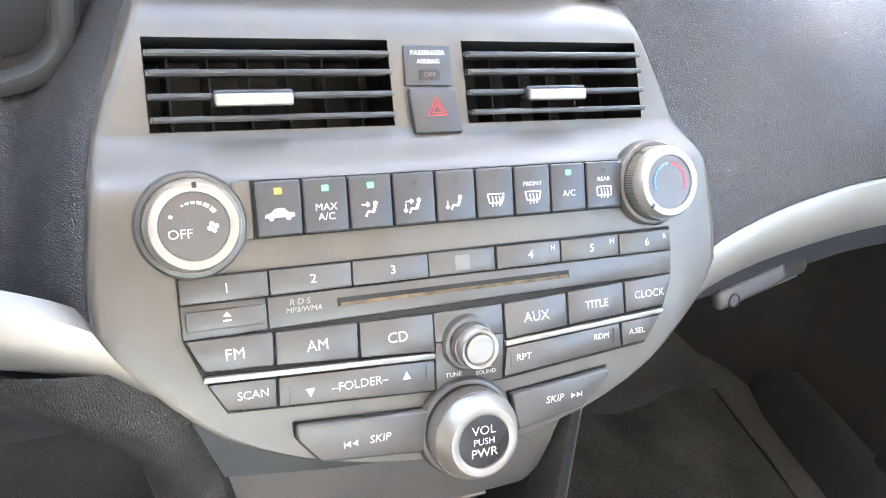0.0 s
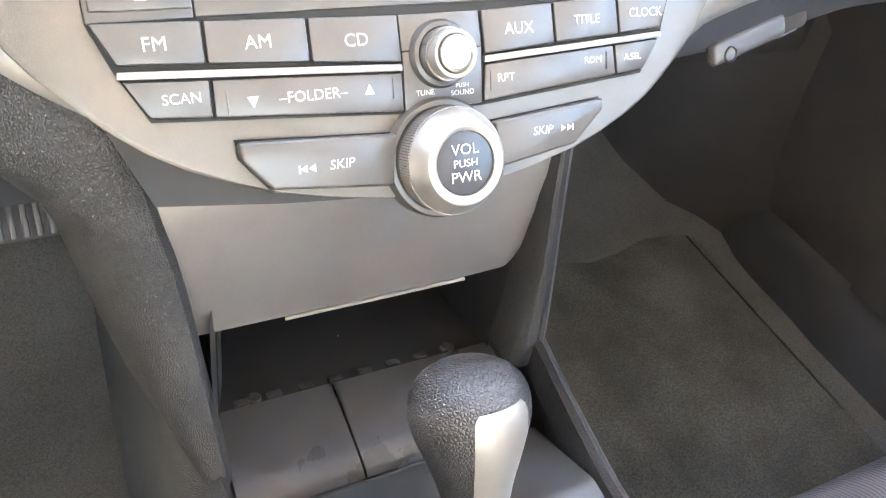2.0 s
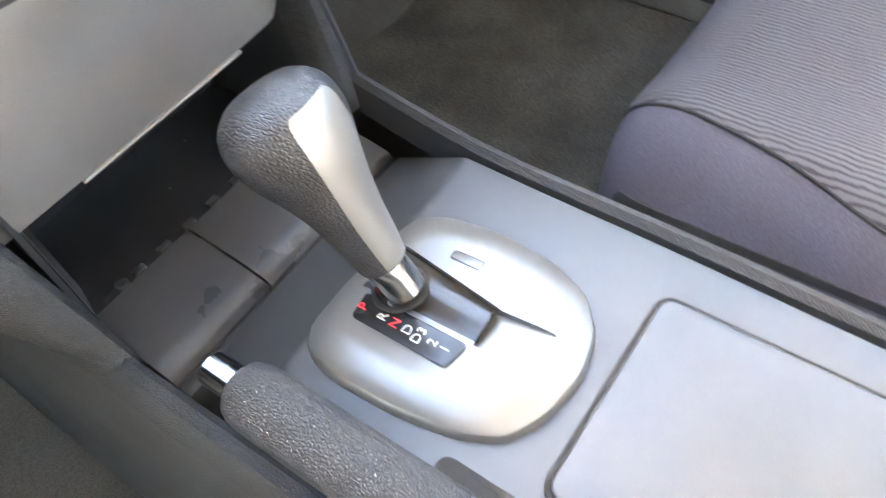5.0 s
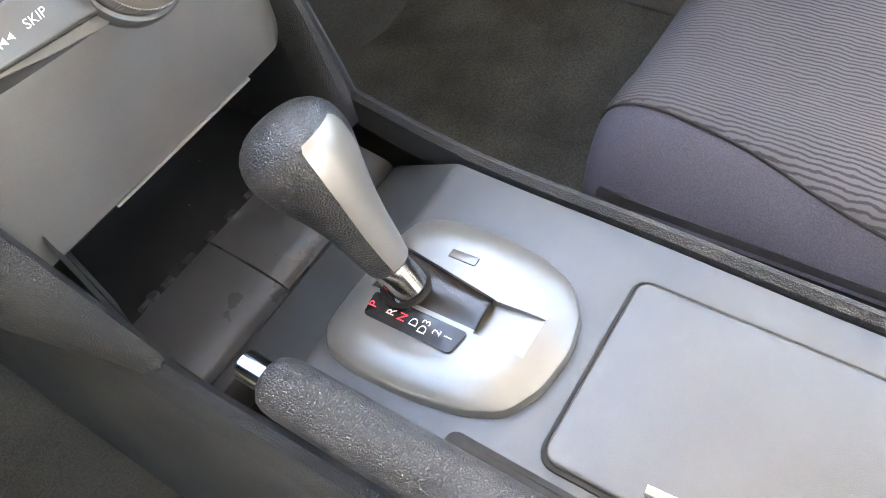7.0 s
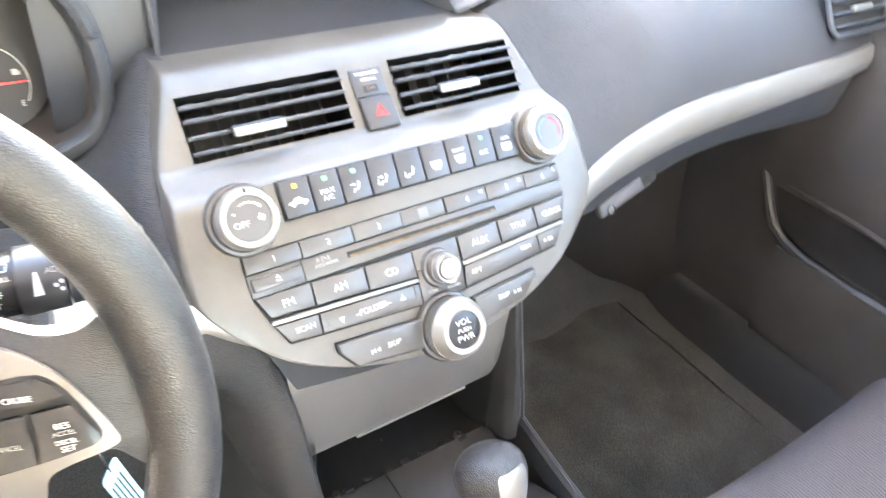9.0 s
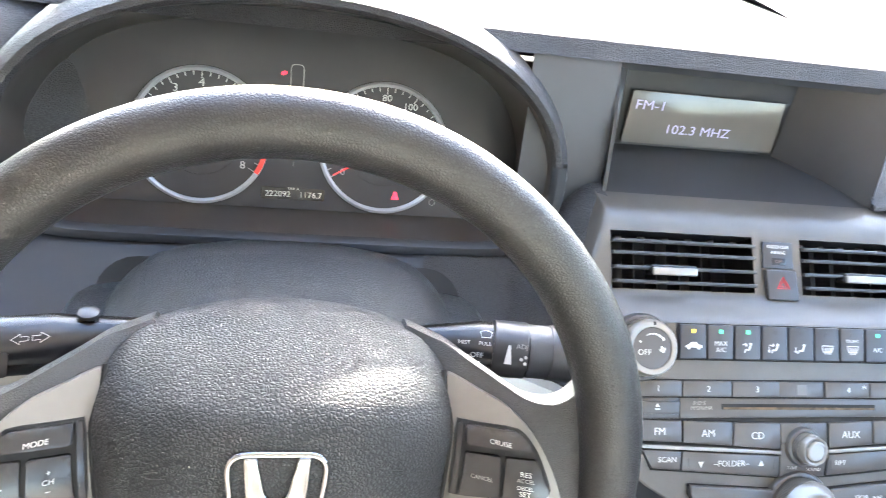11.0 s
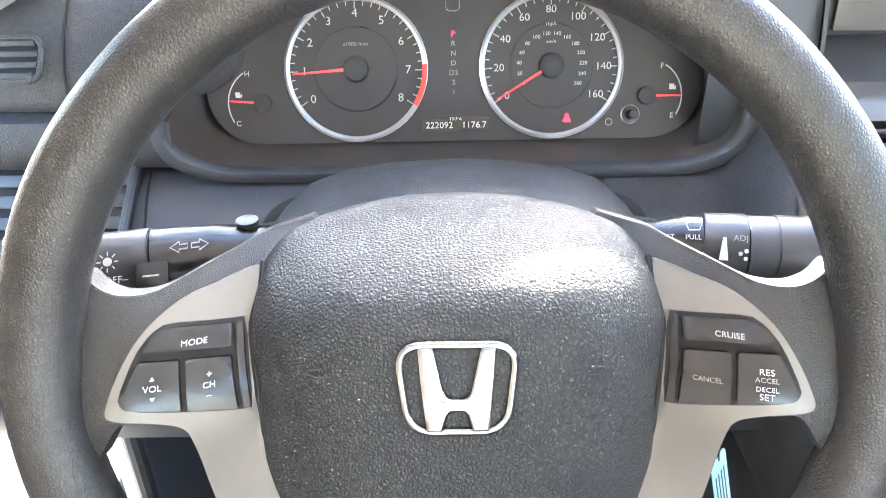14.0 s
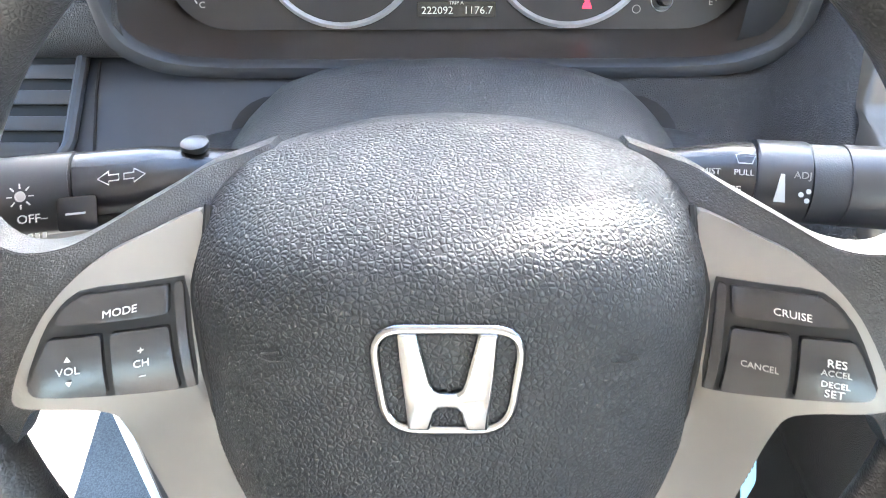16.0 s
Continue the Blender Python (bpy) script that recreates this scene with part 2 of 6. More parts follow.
def curve(keys, x):
    """Smooth interpolation through (x, y) keys."""
    xs, ys = [k[0] for k in keys], [k[1] for k in keys]
    if x <= xs[0]:
        return ys[0]
    for i in range(len(xs) - 1):
        if x <= xs[i + 1]:
            t = (x - xs[i]) / (xs[i + 1] - xs[i])
            m0 = (ys[i + 1] - ys[max(i - 1, 0)]) / (xs[i + 1] - xs[max(i - 1, 0)])
            m1 = (ys[min(i + 2, len(xs) - 1)] - ys[i]) / (xs[min(i + 2, len(xs) - 1)] - xs[i])
            h = xs[i + 1] - xs[i]
            return (2 * t**3 - 3 * t**2 + 1) * ys[i] + (t**3 - 2 * t**2 + t) * h * m0 + (-2 * t**3 + 3 * t**2) * ys[i + 1] + (t**3 - t**2) * h * m1
    return ys[-1]


def join(*bms):
    out = bmesh.new()
    for b in bms:
        me = bpy.data.meshes.new("tmp")
        b.to_mesh(me)
        b.free()
        out.from_mesh(me)
        bpy.data.meshes.remove(me)
    return out


def lettering(m, words, size, parent, mat=None, name="lettering", align="CENTER", squeeze=1.0, depth=0.0001, slant=0.0, bold=0.0):
    cu = bpy.data.curves.new("t", "FONT")
    cu.body, cu.size, cu.align_x, cu.align_y, cu.extrude, cu.shear, cu.offset = words, size, align, "CENTER", depth, slant, bold
    cu.resolution_u = 3
    ob = bpy.data.objects.new("t", cu)
    scene.collection.objects.link(ob)
    me = bpy.data.meshes.new_from_object(ob.evaluated_get(bpy.context.evaluated_depsgraph_get()))
    bpy.data.objects.remove(ob)
    bpy.data.curves.remove(cu)
    me.transform(m @ Matrix.Diagonal((squeeze * 1.06, 1, 1, 1)))
    bm = bmesh.new()
    bm.from_mesh(me)
    bpy.data.meshes.remove(me)
    return part(name, bm, mat or WHITE, parent, smooth=False)


def basis(o, u, v):
    u, v = Vector(u).normalized(), Vector(v).normalized()
    w = u.cross(v)
    return Matrix(((u.x, v.x, w.x, o[0]), (u.y, v.y, w.y, o[1]), (u.z, v.z, w.z, o[2]), (0, 0, 0, 1)))


# ---- surroundings: outside ground, roof, glass, doors, floor ----
GROUND = material("pale_concrete", (0.60, 0.50, 0.38), 0.9, 0.0, 0.5, 0.01, 0.15, 0.6, spec=0.2)
single("ground", loft([[(-60, -60, -0.33), (60, -60, -0.33)], [(-60, 60, -0.33), (60, 60, -0.33)]]), GROUND, "pale concrete ground outside the car", "ground", kind="structure")

XC = -0.42  # middle of the steering wheel and instruments


# passenger and driver footwell carpets, firewall and tunnel
def footwell(name, x0, x1, label):
    xs = [x0 + (x1 - x0) * i / 16 for i in range(17)]
    prof = [(-0.75, 0.10), (-0.2, 0.10), (0.2, 0.10), (0.5, 0.105), (0.62, 0.13), (0.72, 0.20), (0.82, 0.32), (0.90, 0.48), (0.92, 0.75)]
    rows = []
    for i in range(41):
        k = i / 40 * (len(prof) - 1)
        a, b, t = prof[int(k)], prof[min(int(k) + 1, len(prof) - 1)], k - int(k)
        y, z = a[0] + (b[0] - a[0]) * t, a[1] + (b[1] - a[1]) * t
        rows.append([(x, y, z + 0.004 * noise.noise(Vector((x * 9, y * 9, 1.0)))) for x in xs])
    return single(name, loft(rows), CARPET, label, "carpet", kind="structure")


footwell("floor_passenger", 0.0, 0.86, "dark charcoal carpet of the passenger footwell")
footwell("floor_driver", -0.90, 0.0, "dark charcoal carpet of the driver footwell")

# body shell: roof, pillars, windscreen
roof = loft([[(x, y, 1.26 + 0.05 * (1 - (x / 0.62) ** 2) - 0.03 * (y - 0.05) ** 2) for x in (-0.62, -0.45, -0.2, 0, 0.2, 0.45, 0.62)] for y in (0.16, 0.0, -0.3, -0.8, -1.5, -2.0)])
bmesh.ops.solidify(roof, geom=list(roof.faces), thickness=-0.03)
single("ceiling", roof, BEIGE, "pale gray cloth headliner of the roof", "ceiling", kind="structure")


def pillar(side):
    base, top = Vector((side * 0.80, 0.62, 0.86)), Vector((side * 0.63, 0.14, 1.27))
    if side < 0:
        base = Vector((-0.785, 0.52, 0.865))
    rows = []
    for i in range(9):
        t = i / 8
        c = base.lerp(top, t) + Vector((side * 0.01, 0, 0.03)) * math.sin(math.pi * t)
        w = (0.06 if side > 0 else 0.062) - 0.012 * t
        rows.append([c + Vector((side * w * math.cos(a) * 0.8, w * math.sin(a) * 1.5, w * math.sin(a) * 0.4)) for a in [2 * math.pi * k / 14 for k in range(14)]])
    return single("a_pillar_right" if side > 0 else "a_pillar_left", loft(rows, True, True), PILLAR, "beige-gray plastic windscreen pillar trim", "pillar trim", kind="structure")


pillar(1), pillar(-1)
PANE = glass("clear_glass")
pane = single("windshield", shell([[(x * (0.80 - 0.17 * t), 1.02 + (0.16 - 1.02) * t - 0.05 * x * x, 0.87 + 0.42 * t + 0.03 * math.sin(math.pi * t)) for x in (-1, -0.6, -0.2, 0.2, 0.6, 1)] for t in (0, 0.25, 0.5, 0.75, 1)], 0.004), PANE, "clear curved windscreen glass", "windscreen", kind="structure")
pane.visible_shadow = False
# unseen closing wall behind the seats, pale tan to bounce light forward
single("wall_rear", box(pose(0, -1.9, -0.1, 0, 0, 0), 1.5, 0.1, 0.98, 0.02), REARBOUNCE, "unseen gray tan wall behind the seats that bounces light forward", "wall", kind="structure")

# passenger door
door = thing("door_1", "dark gray passenger door with a moulded armrest and map pocket", "car door", (0.78, 0, 0.1), kind="structure")
DOORMAT = material("black_door_plastic", (0.050, 0.050, 0.053), 0.45, 0.0, 0.3, 0.0008, 0.12, 0.06)
sec = [(0.15, 0.80), (0.22, 0.785), (0.36, 0.775), (0.47, 0.77), (0.52, 0.745), (0.56, 0.74), (0.70, 0.765), (0.84, 0.785), (0.88, 0.81)]
part("door_panel", shell([[(x, y, z) for z, x in sec] for y in (-1.2, -0.6, 0.0, 0.3, 0.55, 0.7)], 0.03, 1), DOORMAT, door)
arm = []
for i in range(25):
    y = -0.8 + 1.02 * i / 24
    k = curve([(-0.8, 1), (0.0, 1.0), (0.12, 0.85), (0.19, 0.5), (0.22, 0.12)], y)
    z0 = 0.562 + 0.18 * max(0, (y - 0.02))
    arm.append([(0.765 - k * 0.085 * math.cos(a), y, z0 + 0.036 * math.sin(a)) for a in [math.pi * (-0.5 + j / 10) for j in range(11)]])
part("armrest", loft(arm), PAD, door, "grained armrest")
# no hollow here: a black plate before the panel stands for pocket shade
part("pocket_back", prism(basis((0.7425, 0.0, 0.0), (0, -1, 0), (0, 0, 1)), round_poly([(-0.385, 0.464), (-0.345, 0.392), (-0.29, 0.384), (0.80, 0.384), (0.80, 0.43), (-0.10, 0.447), (-0.22, 0.462)], 0.016), 0.002, 0), material("pocket_shade_black", (0.018, 0.018, 0.019), 0.35, 0.0, 0.3, 0.0008, 0.2, 0.05), door, "flat black plate for the shade inside the map pocket")
part("pocket_rim", tube([(0.744, 0.408, 0.478), (0.738, 0.398, 0.462), (0.735, 0.380, 0.43), (0.733, 0.358, 0.400), (0.732, 0.33, 0.384), (0.731, 0.29, 0.376), (0.731, 0.22, 0.373), (0.73, 0.10, 0.374), (0.73, -0.1, 0.378), (0.73, -0.3, 0.38)], 0.0085, 10), HARD, door, "satin pocket rim")
part("pocket_lip", tube([(0.744, 0.408, 0.478), (0.740, 0.34, 0.470), (0.738, 0.24, 0.468), (0.738, 0.12, 0.453), (0.74, -0.2, 0.44), (0.74, -0.5, 0.43)], 0.006, 8), DOORMAT, door)
part("pocket_wall", shell([[(0.728, y, 0.378), (0.735, y, 0.30), (0.75, y, 0.20)] for y in (0.335, 0.1, -0.3, -0.8)], 0.006), DOORMAT, door)
part("front_edge", tube([(0.752, 0.455, 0.50), (0.752, 0.436, 0.457), (0.752, 0.385, 0.38), (0.752, 0.334, 0.30)], 0.003, 8, up=(1, 0, 0)), DOORMAT, door)
glass_r = part("window_pane", shell([[(0.80 - 0.12 * t, y, 0.86 + 0.38 * t) for t in (0, 0.5, 1)] for y in (0.5, 0.2, -0.2, -0.7)], 0.004), PANE, door)
glass_r.visible_shadow = False
SILL = [(0.728, 0.095), (0.736, 0.135), (0.745, 0.172), (0.755, 0.193), (0.768, 0.201), (0.784, 0.199), (0.797, 0.186), (0.806, 0.16), (0.815, 0.12)]
rows = []
for y in span(-0.9, 0.46, 12) + [0.52, 0.57, 0.61, 0.65, 0.70]:
    lift, out = 0.10 * max(0.0, (y - 0.50) / 0.20) ** 1.5, 0.03 * max(0.0, (y - 0.46) / 0.24)
    rows.append([(x + out, y, z + (lift if k > 0 else 0)) for k, (x, z) in enumerate(SILL)])
single("trim_sill", loft(rows), HARD, "rounded black plastic door sill trim", "sill trim", kind="structure")
KICK = material("black_kick_plastic", (0.034, 0.034, 0.035), 0.36, 0.0, 0.3, 0.0008, 0.12, 0.06)
single("wall_kick_right", shell([[(0.80, 0.30, z), (0.785, 0.42, z), (0.772, 0.48, z), (0.755, 0.535, z), (0.725, 0.585, z), (0.68, 0.63, z), (0.625, 0.685, z), (0.58, 0.76, z), (0.55, 0.88, z)] for z in (0.09, 0.2, 0.3, 0.4, 0.5, 0.62)], 0.006), KICK, "black moulded kick panel in the passenger footwell", "kick panel", kind="structure")
mat_bm = prism(pose(0, 0, 0.1075), round_poly([(0.20, 0.60), (0.665, 0.60), (0.688, 0.55), (0.672, 0.33), (0.655, -0.30), (0.20, -0.30)], 0.03), 0.009, 0.003, 2)
single("floor_mat", mat_bm, material("dark_mat_pile", (0.054, 0.055, 0.051), 0.95, 0.0, 0.9, 0.003, 0.3, 0.07, spec=0.1, fleck=0.25), "charcoal carpet floor mat in the passenger footwell", "floor mat")

# driver door opening: painted body side with a rubber seal
PAINT = material("pale_blue_white_paint", (0.62, 0.66, 0.72), 0.25, 0.1, var=0.03, coat=0.5)
single("wall_left", shell([[(-0.776, 0.62, z), (-0.777, 0.475, z), (-0.774, 0.455, z), (-0.765, 0.450, z), (-0.750, 0.452, z)] for z in (0.0, 0.3, 0.45, 0.57)], 0.004), PAINT, "pale painted body side at the open driver door", "body side", kind="structure")
single("trim_seal", tube([(-0.746, 0.447, z) for z in (0.05, 0.25, 0.45, 0.57)], 0.009, 10, up=(0, 1, 0)), BLACK, "black rubber door seal", "door seal", kind="structure")
single("wall_kick", shell([[(-0.742, 0.452, z), (-0.728, 0.50, z), (-0.72, 0.60, z), (-0.72, 0.9, z)] for z in (0.08, 0.3, 0.5, 0.66)], 0.008), HARD, "dark kick panel in the driver footwell", "kick panel", kind="structure")

# unseen wall added on the driver side: blocks door light, reflects warm tan
single("wall_left_rear", shell([[(-0.86, y, z) for z in (-0.1, 0.5, 0.95)] + [(-0.66, y, 1.27)] for y in (0.30, -0.9, -1.9)], 0.03), TAN, "unseen tan wall added to hold back light on the driver side", "wall", kind="structure")

# ---- dashboard ----
dash = thing("dashboard", "charcoal grained vinyl dashboard with silver trim bands", "dashboard", (0, 0.5, 0.6))


def seam_z(x):
    return curve([(0.12, 0.785), (0.15, 0.792), (0.19, 0.805), (0.25, 0.814), (0.35, 0.816), (0.5, 0.813), (0.65, 0.805), (0.82, 0.79)], abs(x))


def silver_top(x):
    return curve([(0.15, 0.655), (0.188, 0.672), (0.215, 0.684), (0.256, 0.697), (0.315, 0.710), (0.40, 0.7165), (0.5, 0.718), (0.6, 0.714), (0.71, 0.708), (0.82, 0.70)], abs(x))


def silver_low(x):
    return curve([(0.12, 0.598), (0.15, 0.618), (0.172, 0.629), (0.203, 0.641), (0.276, 0.657), (0.33, 0.666), (0.42, 0.674), (0.52, 0.677), (0.62, 0.675), (0.736, 0.670), (0.82, 0.665)], abs(x))


def silver_y(x):
    return curve([(0.14, 0.272), (0.172, 0.283), (0.19, 0.2895), (0.203, 0.293), (0.26, 0.299), (0.35, 0.302), (0.5, 0.302), (0.65, 0.315), (0.82, 0.345)], abs(x))


def lower_pad(x):
    s, b = Vector((x, 0.43 + 0.06 * max(0, abs(x) - 0.55), seam_z(x) - 0.004)), Vector((x, silver_y(x) + 0.004, silver_top(x)))
    near = max(0.0, min(1.0, (0.30 - abs(x)) / 0.10))
    push = Vector((0, 0.012, -0.004)) * near
    row = [s + Vector((0, 0.06, 0.004)), s + Vector((0, 0.004, -0.001))]
    n = Vector((0, b.z - s.z, s.y - b.y)).normalized()
    for i in range(0, 15):
        t = i / 14
        row.append(s.lerp(b, t) + n * 0.017 * (1 - 0.75 * near) * math.sin(math.pi * t) ** 0.8 + Vector((0, -0.004 * (1 - t), 0.0)) + push * math.sin(math.pi * min(1, t + 0.12)))
    return row


EDGE = [(0.592, 0.02), (0.594, 0.04), (0.600, 0.077), (0.608, 0.104), (0.618, 0.128), (0.63, 0.147), (0.65, 0.170), (0.662, 0.181), (0.673, 0.189), (0.69, 0.1895), (0.705, 0.188), (0.7285, 0.183), (0.7295, 0.182), (0.735, 0.180), (0.755, 0.171), (0.773, 0.162), (0.786, 0.155), (0.80, 0.150)]


def beside_stack(sign, end, n):
    """The grained pad from the edge of the centre stack outwards."""
    rows = []
    for u in span(0, 1, n):
        first = lower_pad(sign * (0.19 + (end - 0.19) * u))
        row = []
        for k, p in enumerate(first):
            x0 = curve(EDGE, p.z) - 0.004
            x = x0 + (end - x0) * u
            row.append(lower_pad(sign * x)[k])
        rows.append(row)
    return loft(rows)


part("passenger_pad", beside_stack(1, 0.80, 40), PAD, dash)
def driver_side(n):
    """The pad left of the centre stack, running into the panel beside the column."""
    rows = []
    for u in span(0, 1, n):
        first = lower_pad(-0.19)
        row = []
        for k, p in enumerate(first):
            x = curve(EDGE, p.z) - 0.004
            x += (0.30 - x) * u
            q = lower_pad(-x)[k]
            t = k / (len(first) - 1)
            end = Vector((-x, curve([(0, 0.50), (0.15, 0.455), (0.35, 0.432), (0.6, 0.40), (0.8, 0.365), (1, 0.337)], t), curve([(0, 0.7225), (0.15, 0.7166), (0.35, 0.7036), (0.6, 0.6826), (0.8, 0.6606), (1, 0.640)], t)))
            w = min(1.0, u / 0.45)
            w = w * w * (3 - 2 * w)
            row.append(q.lerp(end, w))
        rows.append(row)
    return loft(rows)


part("driver_pad", driver_side(20), PAD, dash)


def silver_rows(xs):
    rows = []
    for x in xs:
        zt, zb, y = silver_top(x), silver_low(x), silver_y(x)
        rows.append([(x, y + 0.012, zt), (x, y, zt - 0.001)] + [(x, y - 0.005 * math.sin(math.pi * t) - 0.004 * t, zt + (zb - zt) * t) for t in (0.15, 0.35, 0.5, 0.65, 0.85)] + [(x, y - 0.002, zb + 0.001), (x, y + 0.014, zb)])
    return rows


part("trim_band", loft(silver_rows(span(0.128, 0.78, 40))), SILVER, dash, "curved satin silver trim band")
part("trim_band", loft(silver_rows(span(-0.128, -0.34, 20))), SILVER, dash, "curved satin silver trim band")
part("trim_band", loft([[(x, y + 0.004, z - 0.024) for x, y, z in r] for r in silver_rows(span(-0.50, -0.80, 16))]), SILVER, dash, "curved satin silver trim band")


def under(x):
    """The strip of glovebox front below the trim band, rounding into its dark underside."""
    y, z = silver_y(x), silver_low(x)
    h = curve([(0.13, 0.010), (0.15, 0.018), (0.20, 0.034), (0.26, 0.046), (0.31, 0.047), (0.377, 0.040), (0.467, 0.041), (0.65, 0.060), (0.82, 0.078)], x)
    return [(x, y + 0.006, z + 0.002), (x, y + 0.006, z - 0.003), (x, y + 0.008, z - h * 0.5), (x, y + 0.011, z - h * 0.85), (x, y + 0.015, z - h), (x, y + 0.021, z - h - 0.005)]


def belly(x):
    x0, y, z = under(x)[-1]
    return [(x, y, z), (x, y + 0.03, z - 0.008), (x, y + 0.08, z - 0.022), (x, y + 0.15, z - 0.050), (x, y + 0.22, z - 0.090), (x, y + 0.30, z - 0.12), (x, y + 0.48, z - 0.13)]


part("glovebox_door", loft([under(x) for x in span(0.135, 0.775, 32)]), HARD, dash, "charcoal glovebox front strip")
part("glovebox_underside", loft([belly(x) for x in span(0.135, 0.775, 32)]), DOORMAT, dash, "black underside of the glovebox")
part("glovebox_gap", tube([(0.206, silver_y(0.206) + 0.004, silver_low(0.206) - 0.001), (0.201, silver_y(0.206) + 0.008, silver_low(0.206) - 0.012), (0.196, silver_y(0.206) + 0.014, silver_low(0.206) - 0.022)], 0.0014, 6, up=(1, 0, 0)), GAP, dash)
LATCH = basis((0.268, 0.311, 0.615), (0.955, 0.06, 0.29), (-0.2, 0.5, 0.84))
part("latch_pocket", prism(LATCH @ pose(0.038, 0.001, 0.0005), rounded(0.036, 0.020, 0.006), 0.004, 0.001), GAP, dash, "dark finger pocket beside the latch")
latch = part("glovebox_latch", prism(LATCH, rounded(0.066, 0.017, 0.005), 0.009, 0.004, 3), DOORMAT, dash, "charcoal glovebox latch")
part("latch_keyhole", lathe(LATCH @ pose(-0.018, -0.004, 0.008), [(0.0055, 0), (0.0055, 0.0015), (0.0046, 0.0022), (0.004, 0.001), (0, 0.001)], 20), HARD, latch, "metal keyhole")
part("latch_lip", box(LATCH @ pose(0.036, -0.0088, 0.002), 0.018, 0.0016, 0.003, 0.0006), HARD, latch, "worn latch catch")


def upper_pad(x):
    """The scooped passenger pad between the seam and the crest below the windscreen."""
    s = seam_z(x) + 0.002
    d = 0.05 * max(0, x - 0.5)
    rise = 0.046 * max(0.0, (0.215 - x) / 0.091) ** 2
    return [(x, y + d, s + h + rise * min(1.0, max(0.0, (y - 0.44) / 0.06))) for y, h in ((0.46, -0.006), (0.437, -0.003), (0.4315, 0.0), (0.4330, 0.0030), (0.440, 0.0052), (0.455, 0.0088), (0.48, 0.0148), (0.51, 0.0222), (0.54, 0.0298), (0.57, 0.0374), (0.60, 0.0450), (0.625, 0.0515), (0.645, 0.057), (0.66, 0.061))]


def crest(x):
    d = 0.05 * max(0, x - 0.5)
    r = 0.024 * max(0.0, (0.215 - x) / 0.091) ** 2
    return [(x, 0.665 + d, 0.866 + r), (x, 0.652 + d, 0.868 + r), (x, 0.640 + d, 0.872 + r), (x, 0.636 + d, 0.876 + r), (x, 0.639 + d, 0.880 + r), (x, 0.652 + d, 0.883 + r), (x, 0.72 + d, 0.885 + r), (x, 0.80 + d, 0.885 + r), (x, 1.04 - 0.06 * x * x, 0.87)]


part("upper_pad", loft([upper_pad(x) for x in span(0.124, 0.81, 44)]), PAD, dash, "scooped grained pad over the glovebox")
part("pad_crest", loft([crest(x) for x in span(0.124, 0.81, 44)]), PAD, dash, "overhanging crest of the dashboard top")


def driver_upper(x):
    d = 0.05 * max(0, abs(x) - 0.5) + 0.07 * max(0.0, min(1.0, (x + 0.70) / 0.12))
    return [(x, 0.56, 0.775), (x, 0.462 + d, 0.766), (x, 0.447 + d, 0.768), (x, 0.442 + d, 0.775), (x, 0.441 + d, 0.786), (x, 0.444 + d, 0.799), (x, 0.452 + d, 0.813), (x, 0.462 + d, 0.829), (x, 0.478 + d, 0.845), (x, 0.50 + d, 0.859), (x, 0.53 + d, 0.869), (x, 0.58 + d, 0.877), (x, 0.66 + d, 0.882), (x, 0.80, 0.885), (x, 1.04 - 0.06 * x * x, 0.86)]


part("upper_pad", loft([driver_upper(x) for x in span(-0.580, -0.83, 30)]), PAD, dash)
part("upper_pad", loft([[(x, 0.475, 0.893), (x, 0.485, 0.907), (x, 0.50, 0.912), (x, 0.60, 0.91), (x, 0.80, 0.90), (x, 1.04, 0.875)] for x in span(-0.63, 0.13, 30)]), PAD, dash)

# unseen black box added inside the dashboard to stop light coming through
part("dash_light_block", box(pose(0, 0.78, 0.42), 1.6, 0.42, 0.44, 0.01), BLACK, dash)
part("dash_top", loft([[(x, y, 0.872 - 0.02 * (y - 0.56)) for x in span(-0.84, 0.84, 9)] for y in (0.56, 0.8, 1.06)]), PAD, dash)

# left outer: lower face with side vent
part("driver_outer_pad", loft([[(x, 0.56, 0.768), (x, 0.456, 0.767), (x, 0.447, 0.763), (x, 0.442, 0.752), (x, 0.443, 0.738), (x, 0.450, 0.724), (x, 0.456, 0.720), (x, 0.52, 0.718)] for x in span(-0.640, -0.83, 12)]), PAD, dash)
part("pad_seam", tube([(-0.7155, y + 0.0098, z) for y, z in ((0.442, 0.775), (0.441, 0.786), (0.444, 0.799), (0.452, 0.813), (0.462, 0.829), (0.478, 0.845), (0.50, 0.859))], 0.0012, 6, up=(0, 1, 0)), GAP, dash)

# sheet of paper left on the dashboard top, one corner over the crest
PAPER = basis((0.410, 0.547, 0.8865), (0.998, 0.055, 0.0), (-0.16, 0.984, 0.075))
sheet_bm = bmesh.new()
grid = [[sheet_bm.verts.new(PAPER @ Vector((0.34 * a / 10, 0.27 * b / 8, 0.0035 * math.sin(a * 0.7) * b / 8))) for a in range(11)] for b in range(9)]
for ra, rb in zip(grid, grid[1:]):
    for k in range(10):
        sheet_bm.faces.new((ra[k], ra[k + 1], rb[k + 1], rb[k]))
bmesh.ops.solidify(sheet_bm, geom=list(sheet_bm.faces), thickness=0.0006)
single("paper_sheet", sheet_bm, material("white_paper", (0.78, 0.78, 0.77), 0.8, var=0.02), "plain white sheet of paper lying on the dashboard top", "paper")

# ---- display niche ----
disp = thing("radio_display", "recessed radio display showing a station, screen gray from a painted reflection", "display", (-0.02, 0.5, 0.8))
NL, NR = -0.148, 0.128
